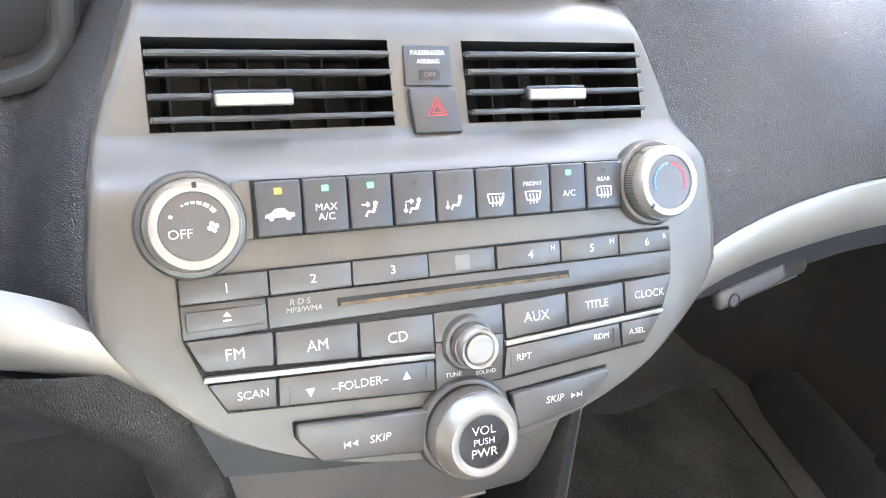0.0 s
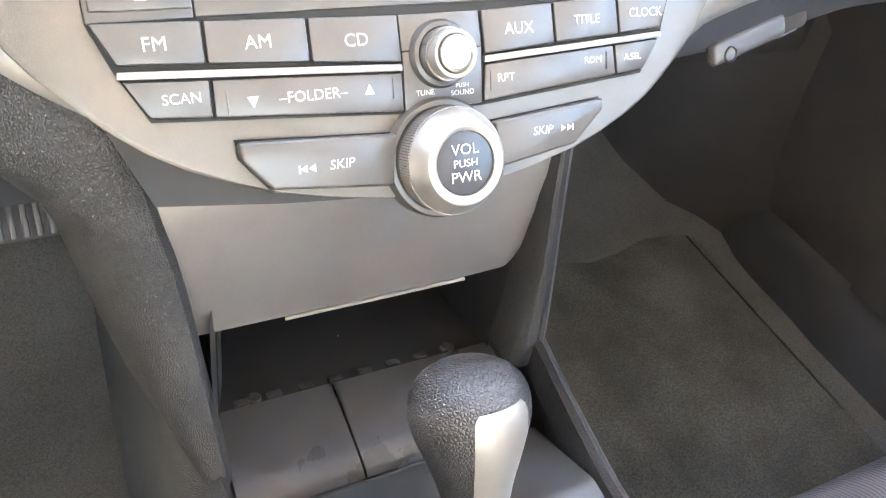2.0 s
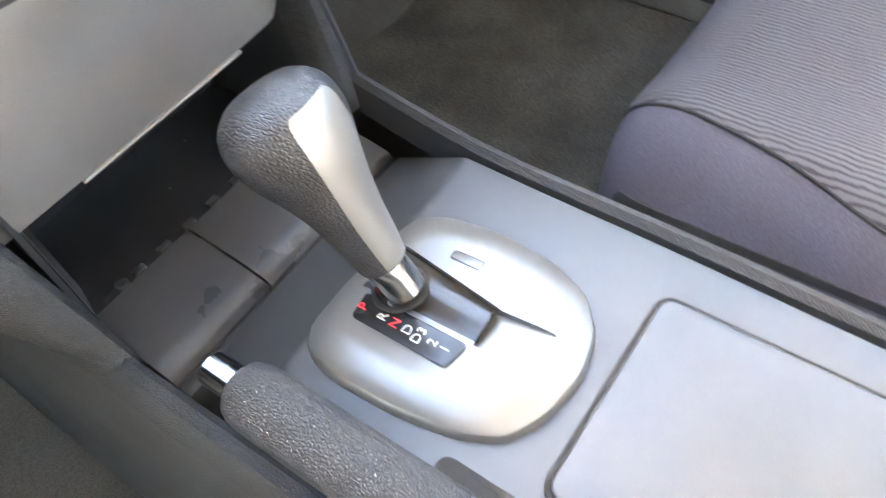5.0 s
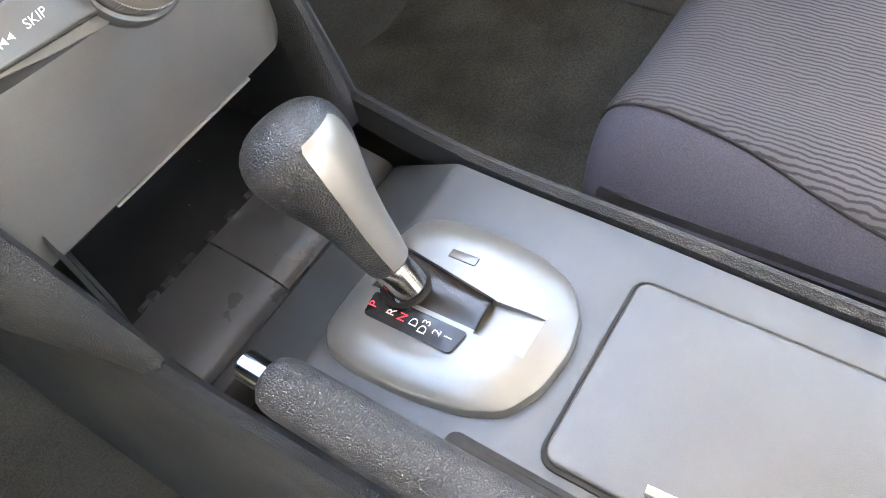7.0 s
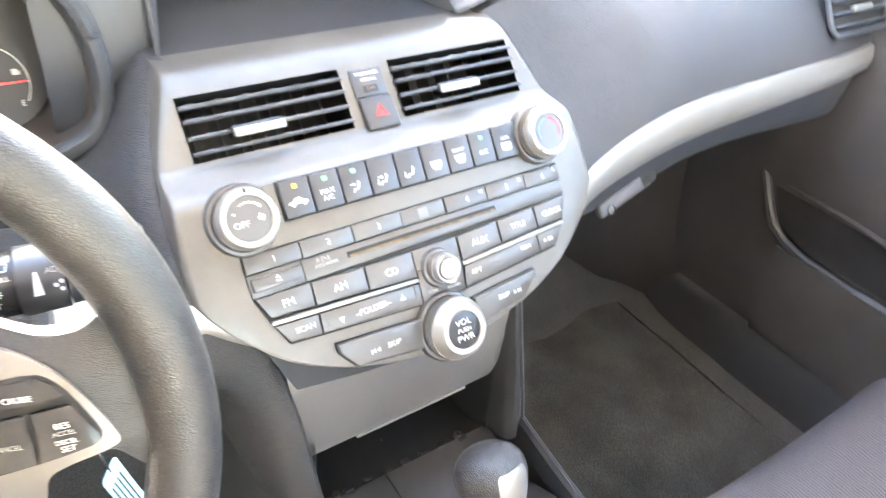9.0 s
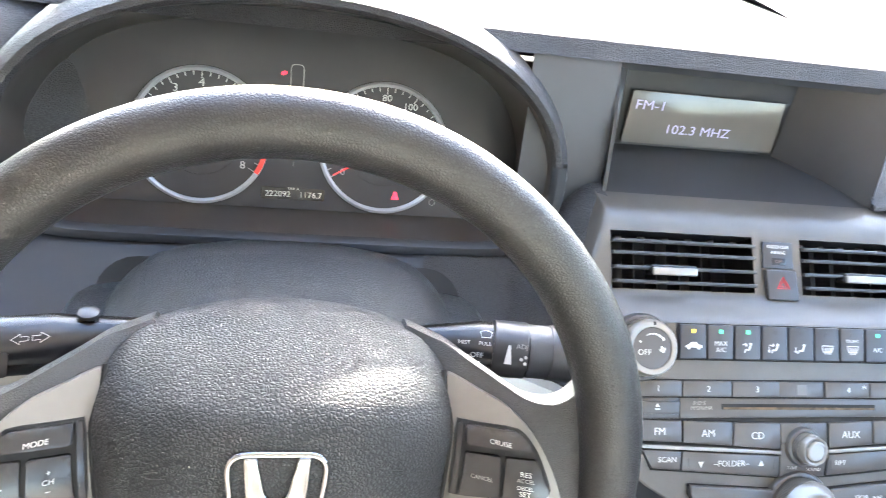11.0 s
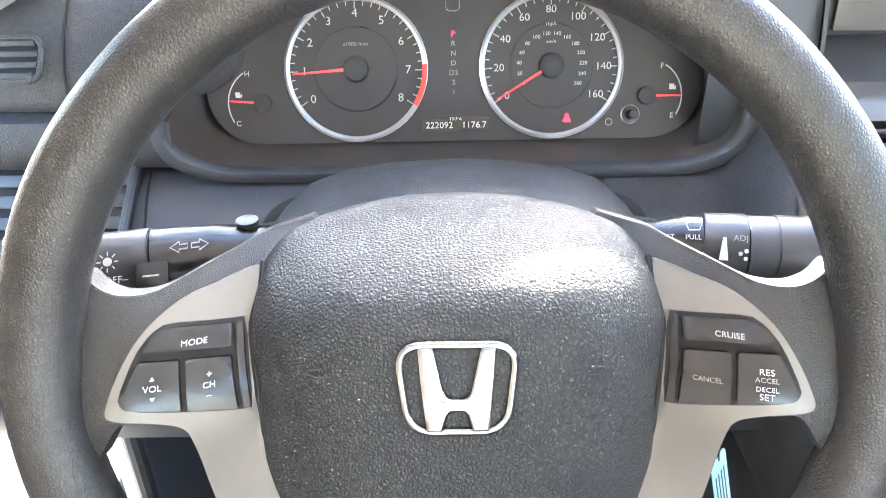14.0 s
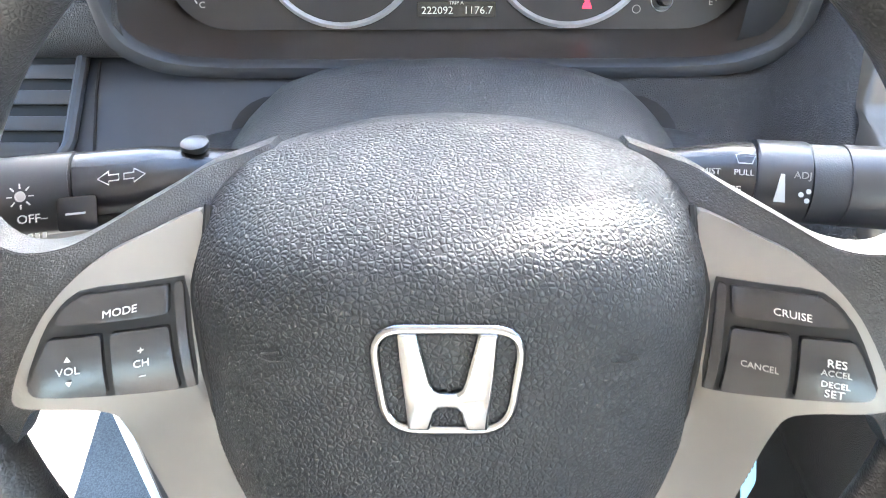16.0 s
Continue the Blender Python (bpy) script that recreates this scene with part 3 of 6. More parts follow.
NICHE = material("dark_niche_plastic", (0.027, 0.029, 0.033), 0.36, 0.0, 0.3, 0.0008, 0.1, 0.06)
part("niche_floor", shell([[(NL, 0.442, 0.786), (NR, 0.442, 0.786)], [(NL, 0.47, 0.789), (NR, 0.47, 0.789)], [(-0.125, 0.526, 0.799), (0.062, 0.526, 0.799)]], 0.004, 1), NICHE, disp)
part("niche_side", shell([[(NR, 0.442, 0.786), (NR + 0.002, 0.455, 0.84), (NR, 0.487, 0.905)], [(0.105, 0.485, 0.791), (0.106, 0.487, 0.845), (0.105, 0.50, 0.90)], [(0.064, 0.526, 0.798), (0.064, 0.526, 0.85), (0.064, 0.526, 0.895)]], 0.003, 1), NICHE, disp)
part("niche_side", shell([[(NL, 0.442, 0.786), (NL, 0.455, 0.84), (NL, 0.487, 0.905)], [(-0.122, 0.526, 0.798), (-0.122, 0.526, 0.85), (-0.122, 0.526, 0.895)]], 0.003, 1), NICHE, disp)
part("niche_hood", shell([[(NL, 0.482, 0.896), (NR + 0.006, 0.482, 0.896)], [(NL, 0.484, 0.888), (NR, 0.484, 0.888)], [(-0.12, 0.54, 0.872), (0.066, 0.54, 0.872)]], 0.003, 1), NICHE, disp)
part("niche_back", box(basis((-0.03, 0.531, 0.836), (1, 0, 0), (0, 0.1, 0.995)), 0.20, 0.095, 0.002, 0.0005), BLACK, disp)
# screen colour lightened and warmed for the headliner reflected in it
LCD = material("lcd_reflection_gray", (0.105, 0.100, 0.090), 0.16, 0.0, var=0.05)
SCR = basis((-0.025, 0.524, 0.829), (1, 0, 0), (0, 0.06, 0.998))
part("screen", prism(SCR, rounded(0.163, 0.052, 0.003), 0.003, 0.0006), LCD, disp, "liquid crystal screen with a warm reflection in its gray")
LCDTXT = glow("lcd_segments", (0.36, 0.34, 0.52), 0.008)
lettering(SCR @ pose(-0.060, 0.012, 0.0032), "FM-1", 0.013, disp, LCDTXT, squeeze=1.15)
lettering(SCR @ pose(-0.005, -0.010, 0.0032), "102.3 MHZ", 0.013, disp, LCDTXT, squeeze=1.1)

# ---- centre stack ----
stack = thing("center_stack", "satin gray centre stack with vents, climate and radio controls", "centre stack", (0, 0.3, 0.6))


def face_y(z):
    if z < 0.651:
        return 0.268 + (z - 0.651) * 0.593
    return 0.268 + (z - 0.651) * 0.725


prof = [(0.592, 0.262)] + [(z, face_y(z)) for z in (0.592, 0.5935, 0.597, 0.602, 0.608, 0.615, 0.622, 0.63, 0.64, 0.651, 0.662, 0.673, 0.69, 0.705, 0.72, 0.7265)]
prof += [(0.7290, 0.3285), (0.7300, 0.334), (0.7310, 0.345), (0.7325, 0.355), (0.7345, 0.3605), (0.736, 0.362), (0.75, 0.374), (0.7735, 0.3945), (0.779, 0.4005), (0.7835, 0.409), (0.7855, 0.42), (0.786, 0.442)]
VL, VR = (-0.1535, -0.0205), (0.0265, 0.1535)
rows = []
for z, y in prof:
    e = curve(EDGE, z)
    inner = [v for v in (VL[0], VL[0] * 0.66 + VL[1] * 0.34, VL[1], VR[0], VR[1] * 0.6 + VR[0] * 0.4, VR[1])]
    w = min(1.0, (e - 0.006) / 0.1535)
    row = [(-e, y + 0.03, z), (-e, y + 0.004, z), (-e + 0.0015, y + 0.001, z), (-e + 0.005, y, z)] + [(x * w, y, z) for x in inner] + [(e - 0.005, y, z), (e - 0.0015, y + 0.001, z), (e, y + 0.004, z), (e, y + 0.03, z)]
    rows.append(row)
bm = loft(rows)
gone = []
for f in bm.faces:
    c = f.calc_center_median()
    if 0.7355 < c.z < 0.7736 and (VL[0] < c.x < VL[1] or VR[0] < c.x < VR[1]):
        gone.append(f)
bmesh.ops.delete(bm, geom=gone, context="FACES")
bmesh.ops.recalc_face_normals(bm, faces=bm.faces)
part("fascia", bm, FASCIA, stack, "satin gray plastic fascia", sharp=50)


def H(x, z, lift=0.0):
    m = basis((x, face_y(z), z), (1, 0, 0), (0, 0.587, 0.81)) if z >= 0.651 else basis((x, face_y(z), z), (1, 0, 0), (0, 0.51, 0.86))
    return m @ pose(0, 0, lift)


def on_face(pts, m, z0, k):
    return [(x, (z - z0) / k) for x, z in pts]


H0, L0 = basis((0, 0.268, 0.651), (1, 0, 0), (0, 0.587, 0.81)), basis((0, 0.268, 0.651), (1, 0, 0), (0, 0.51, 0.86))
V0 = basis((0, 0.362, 0.736), (1, 0, 0), (0, 0.654, 0.757))


def hplate(name, pts, lift, mat, parent=stack, r=0.0008, label="", low=False, base=0.0, seg=2):
    return part(name, prism(L0 if low else H0, on_face(pts, None, 0.651, 0.86 if low else 0.81), lift, r, seg, base), mat, parent, label)


def shrink(pts, g):
    cx, cz = sum(p[0] for p in pts) / len(pts), sum(p[1] for p in pts) / len(pts)
    return [(x - math.copysign(g, x - cx), z - math.copysign(g * 0.8, z - cz)) for x, z in pts]


# dark corner piece under the fascia on the driver side
corner = [(-0.148, 0.630), (-0.134, 0.6015), (-0.08, 0.5955), (-0.02, 0.591), (-0.02, 0.601), (-0.07, 0.610), (-0.10, 0.6185), (-0.132, 0.630)]
cb = bmesh.new()
cb.faces.new([cb.verts.new((x, 0.268 + (z - 0.651) * 0.593 + 0.0035, z)) for x, z in corner])
bmesh.ops.solidify(cb, geom=list(cb.faces), thickness=0.004)
part("lower_corner", cb, POCKET, stack, "dark lower corner piece")


# vents
def vent(x0, x1, tab_x):
    v = part("air_vent", join(*[box(V0 @ pose((x0 + x1) / 2, -0.002 if k == 0 else 0.051, -0.055), x1 - x0 + 0.01, 0.002, 0.054, 0) for k in (0, 1)], *[box(V0 @ pose(xx, 0.0245, -0.055), 0.002, 0.056, 0.054, 0) for xx in (x0 - 0.004, x1 + 0.004)], box(V0 @ pose((x0 + x1) / 2, 0.0245, -0.056), x1 - x0 + 0.012, 0.06, 0.002, 0)), BLACK, stack, "black vent housing", smooth=False)
    for f in (0.115, 0.355, 0.605, 0.815):
        m = V0 @ pose((x0 + x1) / 2, 0.0495 * f + 0.0035, -0.022, 7)
        part("slat", loft([[m @ Vector((x, b, a)) for a, b in ((0.006, -0.0007), (0.024, -0.0012), (0.0268, -0.0018), (0.0275, -0.0008), (0.0275, 0.0008), (0.026, 0.0014), (0.006, 0.0007))] for x in ((x0 - x1) / 2 + 0.0005, (x1 - x0) / 2 - 0.0005)], True, True), BLADE, v)
        part("slat_lip", box(m @ pose(0, 0, 0.0268), x1 - x0 - 0.003, 0.0027, 0.0014, 0.0006, 1), HARD, v, "dark gray slat edge")
    for i in range(6):
        part("vane", box(V0 @ pose(x0 + (x1 - x0) * (i + 0.5) / 6, 0.0245, -0.050, 0, 8), 0.0014, 0.049, 0.018, 0.0004), BLADE, v)
        part("vane_pivot", box(V0 @ pose(x0 + (x1 - x0) * (i + 0.5) / 6 + 0.004, 0.0475, -0.022), 0.007, 0.0025, 0.004, 0.0008), BLADE, v)
    tm = V0 @ pose(tab_x, 0.0495 * 0.355 - 0.0008, -0.004, 7)
    part("vent_tab", box(tm @ pose(0, 0.0006, 0), 0.0425, 0.0092, 0.0135, 0.0022, 3), DARK, v, "black vent tab")
    part("tab_face", box(tm @ pose(0, -0.0006, 0.0120), 0.0410, 0.0068, 0.0034, 0.0015, 3), KNOBSILVER, v, "silver tab face")


vent(*VL, -0.1005)
vent(*VR, 0.0845)
# centre bridge with airbag lamp and hazard switch
part("airbag_lamp", prism(V0, [(-0.0125, 0.0225), (0.0175, 0.0225), (0.0178, 0.046), (-0.0115, 0.046)], 0.0022, 0.0008, 2), KEYCAP, stack, "dark passenger airbag lamp panel")
part("lamp_window", prism(V0, rounded(0.013, 0.006, 0.0006, 3, 0.003, 0.0285), 0.0028, 0.0002), DARK, stack)
VM = V0 @ pose(0.003, 0.0, 0.0024)
lettering(VM @ pose(0, 0.0415, 0), "PASSENGER", 0.0040, stack)
lettering(VM @ pose(0, 0.0365, 0), "AIRBAG", 0.0040, stack)
lettering(V0 @ pose(0.003, 0.0285, 0.003), "OFF", 0.0042, stack, material("dim_amber_print", (0.10, 0.06, 0.05), 0.5))
part("hazard_switch", prism(V0, [(-0.0098, -0.0058), (0.0205, -0.0058), (0.0185, 0.021), (-0.0112, 0.021)], 0.0045, 0.0014, 3), KEYCAP, stack, "black hazard switch with a red triangle")
# red print with a faint glow of its own added
RED = glow("red_print_glow", (0.75, 0.03, 0.04), 0.012)
for s in (1.0, 0.52):
    c = V0 @ pose(0.0048, 0.0078, 0.0047)
    tri = [(math.cos(radians(a)) * 0.0068 * s, math.sin(radians(a)) * 0.0068 * s) for a in (90, 210, 330)]
    part("hazard_triangle", tube([c @ Vector((x, y, 0)) for x, y in tri], 0.0004, 6, True, up=(0, -0.757, 0.654)), RED, stack)

# climate button row
HX = [-0.1095, -0.0852, -0.0608, -0.0363, -0.0115, 0.0130, 0.0372, 0.0615, 0.0860, 0.1110]
hplate("climate_strip", [(-0.119, 0.7055), (0.119, 0.7055), (0.119, 0.7295), (-0.119, 0.7295)], 0.0022, FASCIA, r=0.001)
# flat black backing; its colour stands for shade between the climate keys
hplate("climate_gap_shade", [(-0.1105, 0.7052), (0.1125, 0.7052), (0.1122, 0.7292), (-0.1105, 0.7292)], 0.0028, GAP, r=0)
LED_ON = {0: glow("amber_led", (1.0, 0.55, 0.03), 0.10), 1: glow("green_led", (0.05, 0.75, 0.30), 0.075)}
LED_OFF = material("unlit_led", (0.03, 0.03, 0.032), 0.3)
for i in range(9):
    a, b = HX[i] + 0.0005, HX[i + 1] - 0.0005
    cx = (a + b) / 2
    btn = hplate("climate_button", [(a, 0.7060), (b, 0.7060), (b, 0.7287), (a, 0.7287)], 0.0062, KEYCAP, r=0.0012, seg=3)
    F = H(cx, 0.7172, 0.00635)
    led = LED_ON[0] if i == 0 else LED_ON[1] if i in (1, 2, 7) else LED_OFF
    part("indicator", prism(F @ pose(0, 0.0088, 0), rounded(0.0036, 0.003, 0.0004, 2), 0.0002, 0), led, btn)
    if i == 1:
        lettering(F @ pose(0, -0.0010, 0), "MAX", 0.0052, btn)
        lettering(F @ pose(0, -0.0060, 0), "A/C", 0.0052, btn)
    elif i == 7:
        lettering(F @ pose(0, -0.0035, 0), "A/C", 0.0052, btn)
    else:
        if i == 6:
            lettering(F @ pose(0, 0.0036, 0), "FRONT", 0.0036, btn)
        if i == 8:
            lettering(F @ pose(0, 0.0036, 0), "REAR", 0.0036, btn)
        sy = -0.0035
        shapes = []

        def disc(x, y, r):
            shapes.append(prism(F, [(x + r * math.cos(2 * math.pi * k / 10), y + sy + r * math.sin(2 * math.pi * k / 10)) for k in range(10)], 0.00015, 0))

        def bar(x0, y0, x1, y1, w=0.0008):
            d = Vector((x1 - x0, y1 - y0)).normalized()
            p = Vector((-d.y, d.x)) * w / 2
            shapes.append(prism(F, [(x0 + p.x, y0 + sy + p.y), (x0 - p.x, y0 + sy - p.y), (x1 - p.x, y1 + sy - p.y), (x1 + p.x, y1 + sy + p.y)], 0.00015, 0))

        if i == 0:  # car with a recirculating arrow
            shapes.append(prism(F, [(-0.0075, sy - 0.001), (-0.0068, sy + 0.0008), (-0.004, sy + 0.0014), (-0.002, sy + 0.0034), (0.0025, sy + 0.0036), (0.0045, sy + 0.0014), (0.0075, sy + 0.001), (0.0078, sy - 0.001)], 0.00015, 0))
            disc(-0.0042, -0.0012, 0.0015), disc(0.0045, -0.0012, 0.0015)
        elif i in (2, 3, 4):  # seated figure sign with arrows
            disc(0.0022, 0.0026, 0.0013)
            bar(0.0020, 0.0012, 0.0006, -0.0022, 0.0016), bar(0.0006, -0.002, -0.0022, -0.0016, 0.0012), bar(-0.0022, -0.0014, -0.0034, -0.0042, 0.001)
            if i in (2, 3):
                bar(-0.0055, 0.0022, -0.001, 0.0022), bar(-0.0026, 0.0034, -0.001, 0.0022), bar(-0.0026, 0.001, -0.001, 0.0022)
            if i in (3, 4):
                bar(-0.0055, 0.001, -0.0055, -0.0034), bar(-0.0066, -0.002, -0.0055, -0.0036), bar(-0.0044, -0.002, -0.0055, -0.0036)
        else:  # screen outline with wavy heat lines
            q = [(-0.0052, 0.0028), (0.0052, 0.0028), (0.004, -0.0022), (-0.004, -0.0022)] if i != 8 else [(-0.005, 0.0026), (0.005, 0.0026), (0.005, -0.0026), (-0.005, -0.0026)]
            for k in range(4):
                bar(*q[k], *q[(k + 1) % 4])
            for x in (-0.0022, 0, 0.0022):
                bar(x, -0.0042, x + 0.0005, -0.0016), bar(x + 0.0005, -0.0016, x, 0.0014)
            if i == 5:
                disc(0.0045, 0.0005, 0.001), bar(0.0042, -0.0006, 0.002, -0.0042, 0.0012)
        part("symbol", join(*shapes), WHITE, btn, smooth=False)


# rotary knobs
def knob(name, m, r, h, face_r, label, ribs=0):
    r1 = 0.022 if name == "volume_knob" else r
    k = part(name, lathe(m, [(r + 0.0045, -0.004), (r + 0.0042, 0.0035), (r + 0.003, 0.0055), (r + 0.001, 0.006), (r + 0.001, 0.003)], 64), BUTTON, stack, label)
    part("skirt", lathe(m, [(r - 0.0005, 0.002), (r, 0.0075), (r, h * 0.62), (r - 0.0007, h * 0.66)], 96), FASCIA, k)
    if ribs:
        part("grip_ribs", join(*[box(m @ pose(r * math.cos(2 * math.pi * i / ribs), r * math.sin(2 * math.pi * i / ribs), h * 0.30, 0, 0, 360 * i / ribs), 0.0008, 0.0009, h * 0.34, 0) for i in range(ribs)]), KNOBSILVER, k, smooth=False)
    part("ring", lathe(m, [(r - 0.001, h * 0.60), (r - 0.0002, h * 0.66), (r1 + (r - r1) * 0.3 - 0.0006, h * 0.88), (r1 - 0.0022, h * 0.985), (face_r + 0.0022, h), (face_r + 0.0004, h * 0.97), (face_r, h * 0.90)], 96), KNOBSILVER, k, "satin silver ring")
    part("face", lathe(m, [(face_r + 0.0003, h * 0.91), (face_r, h * 0.93), (face_r * 0.6, h * 0.945), (0, h * 0.95)], 64), BUTTON if name != "volume_knob" else DARK, k, "dark face")
    return k


KF, KT, KV, KU = H(-0.1400, 0.7130), H(0.1368, 0.7165), H(0.0010, 0.6067), H(0.0040, 0.6495)
KTOP = 0.0201  # height of the climate knobs' faces
fan = knob("fan_knob", KF, 0.0225, 0.0210, 0.0160, "fan speed knob with a silver ring", 90)
lettering(KF @ pose(-0.0065, -0.0035, KTOP), "OFF", 0.0062, fan)
arcs = [prism(KF @ pose(0, 0, KTOP), [(r0 * 1.1 * math.cos(radians(a0 + d)), r0 * 1.1 * math.sin(radians(a0 + d))) for r0, d in ((0.0095, 0), (0.0095, w), (0.0095 + th, w), (0.0095 + th, 0))], 0.0001, 0) for a0, w, th in ((112, 6, 0.0008), (98, 10, 0.0010), (84, 10, 0.0012), (68, 12, 0.0014), (50, 14, 0.0017), (32, 14, 0.002), (150, 8, 0.0016))]
part("speed_marks", join(*arcs), WHITE, fan, smooth=False)
part("fan_symbol", join(*[lathe(KF @ pose(0.0085 + 0.0016 * math.cos(a), -0.001 + 0.0016 * math.sin(a), KTOP - 0.0001), [(0.0012, 0), (0.0012, 0.0002), (0, 0.0002)], 10) for a in (0.3, 1.87, 3.44, 5.01)]), WHITE, fan, smooth=False)
part("pointer", box(KF @ pose(0.0015, 0.0192, KTOP - 0.0001), 0.0022, 0.0028, 0.0012, 0.0003), DARK, fan)
temp = knob("temperature_knob", KT, 0.0225, 0.0210, 0.0160, "temperature knob with a silver ring", 90)
for col, a0, a1, nm in (((0.05, 0.16, 0.62), 95, 205, "cold_marks"), ((0.6, 0.03, 0.04), -25, 85, "hot_marks")):
    # printed marks made to glow faintly in their own colour
    mk = glow(nm, col, 0.01)
    n = 7
    part(nm, join(*[prism(KT @ pose(0, 0, KTOP), [(r0 * 1.1 * math.cos(radians(a)), r0 * 1.1 * math.sin(radians(a))) for r0, a in ((0.0098, s), (0.0098, s + 13), (0.0110, s + 13), (0.0110, s))], 0.0001, 0) for s in [a0 + (a1 - a0) * i / n for i in range(n)]]), mk, temp, smooth=False)
part("pointer", box(KT @ pose(-0.0136, -0.0136, KTOP - 0.0001, 0, 0, -45), 0.0022, 0.0026, 0.0012, 0.0003), DARK, temp)
vol = knob("volume_knob", KV, 0.0255, 0.0285, 0.0150, "large volume knob with a wide silver ring", 120)
for s, y, z in (("VOL", 0.0065, 0.0072), ("PUSH", 0.0, 0.0052), ("PWR", -0.0065, 0.0072)):
    lettering(KV @ pose(0, y, 0.0273), s, z, vol)
tune = knob("tune_knob", KU, 0.0120, 0.019, 0.0088, "small tuning knob with a silver cap", 70)
part("cap", lathe(KU, [(0.0088, 0.0175), (0.0085, 0.0198), (0.0070, 0.0206), (0.0069, 0.0202), (0, 0.0202)], 48), KNOBSILVER, tune, "silver cap")

# radio
# black slabs behind the radio keys, painting the shade of their gaps
hplate("radio_gap_shade", [(-0.1405, 0.6495), (0.1415, 0.6495), (0.1495, 0.666), (0.1505, 0.6935), (-0.1495, 0.6925), (-0.149, 0.667)], 0.0008, GAP, r=0)
hplate("radio_gap_shade", [(-0.1415, 0.6515), (-0.1305, 0.6335), (-0.018, 0.6268), (0.0265, 0.6268), (0.1285, 0.6335), (0.1415, 0.6515)], 0.0008, GAP, r=0, low=True)
RB = [-0.149, -0.105, -0.061, -0.017, 0.025, 0.068, 0.110, 0.150]
for i, s in enumerate(("1", "2", "3", "", "4", "5", "6")):
    a, b = RB[i] + 0.0004, RB[i + 1] - 0.0004
    btn = hplate("preset_button" if s else "disc_panel", [(a, 0.6817), (b, 0.6817), (b, 0.6920), (a, 0.6920)], 0.0030 if s else 0.0018, BUTTON, r=0.0007)
    if s:
        lettering(H((a + b) / 2 + 0.001, 0.6866, 0.0031), s, 0.0068, btn)
        if s in "456":
            lettering(H(b - 0.005, 0.6888, 0.0031), {"4": "H", "5": "M", "6": "R"}[s], 0.0046, btn)
    else:
        part("disc_mark", prism(H(0.004, 0.6866, 0.0018), rounded(0.009, 0.0085, 0.0006, 2), 0.0001, 0), material("faint_gray_print", (0.115, 0.115, 0.115), 0.5), btn, smooth=False)
plate = hplate("disc_plate", [(-0.1065, 0.6678), (0.1495, 0.6695), (0.1503, 0.6808), (-0.1065, 0.6808)], 0.0020, BUTTON, r=0.0006)
hplate("disc_plate", [(-0.1485, 0.6672), (-0.1072, 0.6676), (-0.1072, 0.6808), (-0.1488, 0.6808)], 0.0012, BUTTON, r=0.0004)
ej = hplate("eject_button", [(-0.1468, 0.6705), (-0.1075, 0.6705), (-0.1075, 0.6785), (-0.1468, 0.6785)], 0.0036, BUTTON, r=0.0008)
part("eject_symbol", join(prism(H(-0.127, 0.6752, 0.0037), [(-0.0022, 0), (0.0022, 0), (0, 0.0026)], 0.0001, 0), prism(H(-0.127, 0.6733, 0.0037), [(-0.0022, 0), (0.0022, 0), (0.0022, 0.001), (-0.0022, 0.001)], 0.0001, 0)), WHITE, ej, smooth=False)
DIMPRINT = material("dim_print", (0.26, 0.26, 0.25), 0.5)
lettering(H(-0.090, 0.6775, 0.0021), "R·D·S", 0.0045, plate, DIMPRINT, slant=0.2)
lettering(H(-0.088, 0.6742, 0.0021), "MP3/WMA", 0.0040, plate, DIMPRINT, slant=0.2)
BROWN = material("felt_slot_lining", (0.09, 0.062, 0.035), 0.95, 0.0, 0.6, 0.0008, 0.5, 0.008)
hplate("disc_slot", [(-0.070, 0.6735), (0.0735, 0.6735), (0.0735, 0.6772), (-0.070, 0.6772)], 0.0021, GAP, r=0)
hplate("slot_felt", [(-0.068, 0.6736), (0.0725, 0.6736), (0.0725, 0.6751), (-0.068, 0.6751)], 0.0023, BROWN, r=0)
big = [("FM", [(-0.148, 0.6672), (-0.1050, 0.6665), (-0.1055, 0.6522), (-0.1405, 0.6535)]), ("AM", [(-0.1043, 0.6664), (-0.0603, 0.6657), (-0.0606, 0.6500), (-0.1048, 0.6521)]), ("CD", [(-0.0596, 0.6656), (-0.0165, 0.6650), (-0.0165, 0.6474), (-0.0599, 0.6499)]), ("AUX", [(0.0277, 0.6652), (0.0700, 0.6665), (0.0703, 0.6502), (0.0280, 0.6480)]), ("TITLE", [(0.0707, 0.6666), (0.1115, 0.6680), (0.1120, 0.6520), (0.0710, 0.6503)]), ("CLOCK", [(0.1122, 0.6681), (0.1490, 0.6692), (0.1415, 0.6535), (0.1127, 0.6521)])]
for s, q in big:
    btn = hplate("source_button", shrink(q, 0.0003), 0.0034, BUTTON, r=0.0009)
    cx = sum(p[0] for p in q) / 4
    cz = sum(p[1] for p in q) / 4
    lettering(H(cx + (0.002 if s == "CLOCK" else 0), cz - 0.0005, 0.0035), s, 0.0082 if len(s) < 4 else 0.0068, btn, squeeze=0.95)
cell = hplate("tune_panel", [(-0.0158, 0.6648), (0.0270, 0.6650), (0.0270, 0.6515), (-0.0158, 0.6515)], 0.0022, BUTTON, r=0.0004)
cell = hplate("tune_panel", [(-0.0158, 0.6512), (0.0270, 0.6512), (0.0258, 0.6280), (-0.0160, 0.6272)], 0.0022, BUTTON, r=0.0004, low=True)
lettering(H(-0.0058, 0.6345, 0.0034), "TUNE", 0.0036, cell)
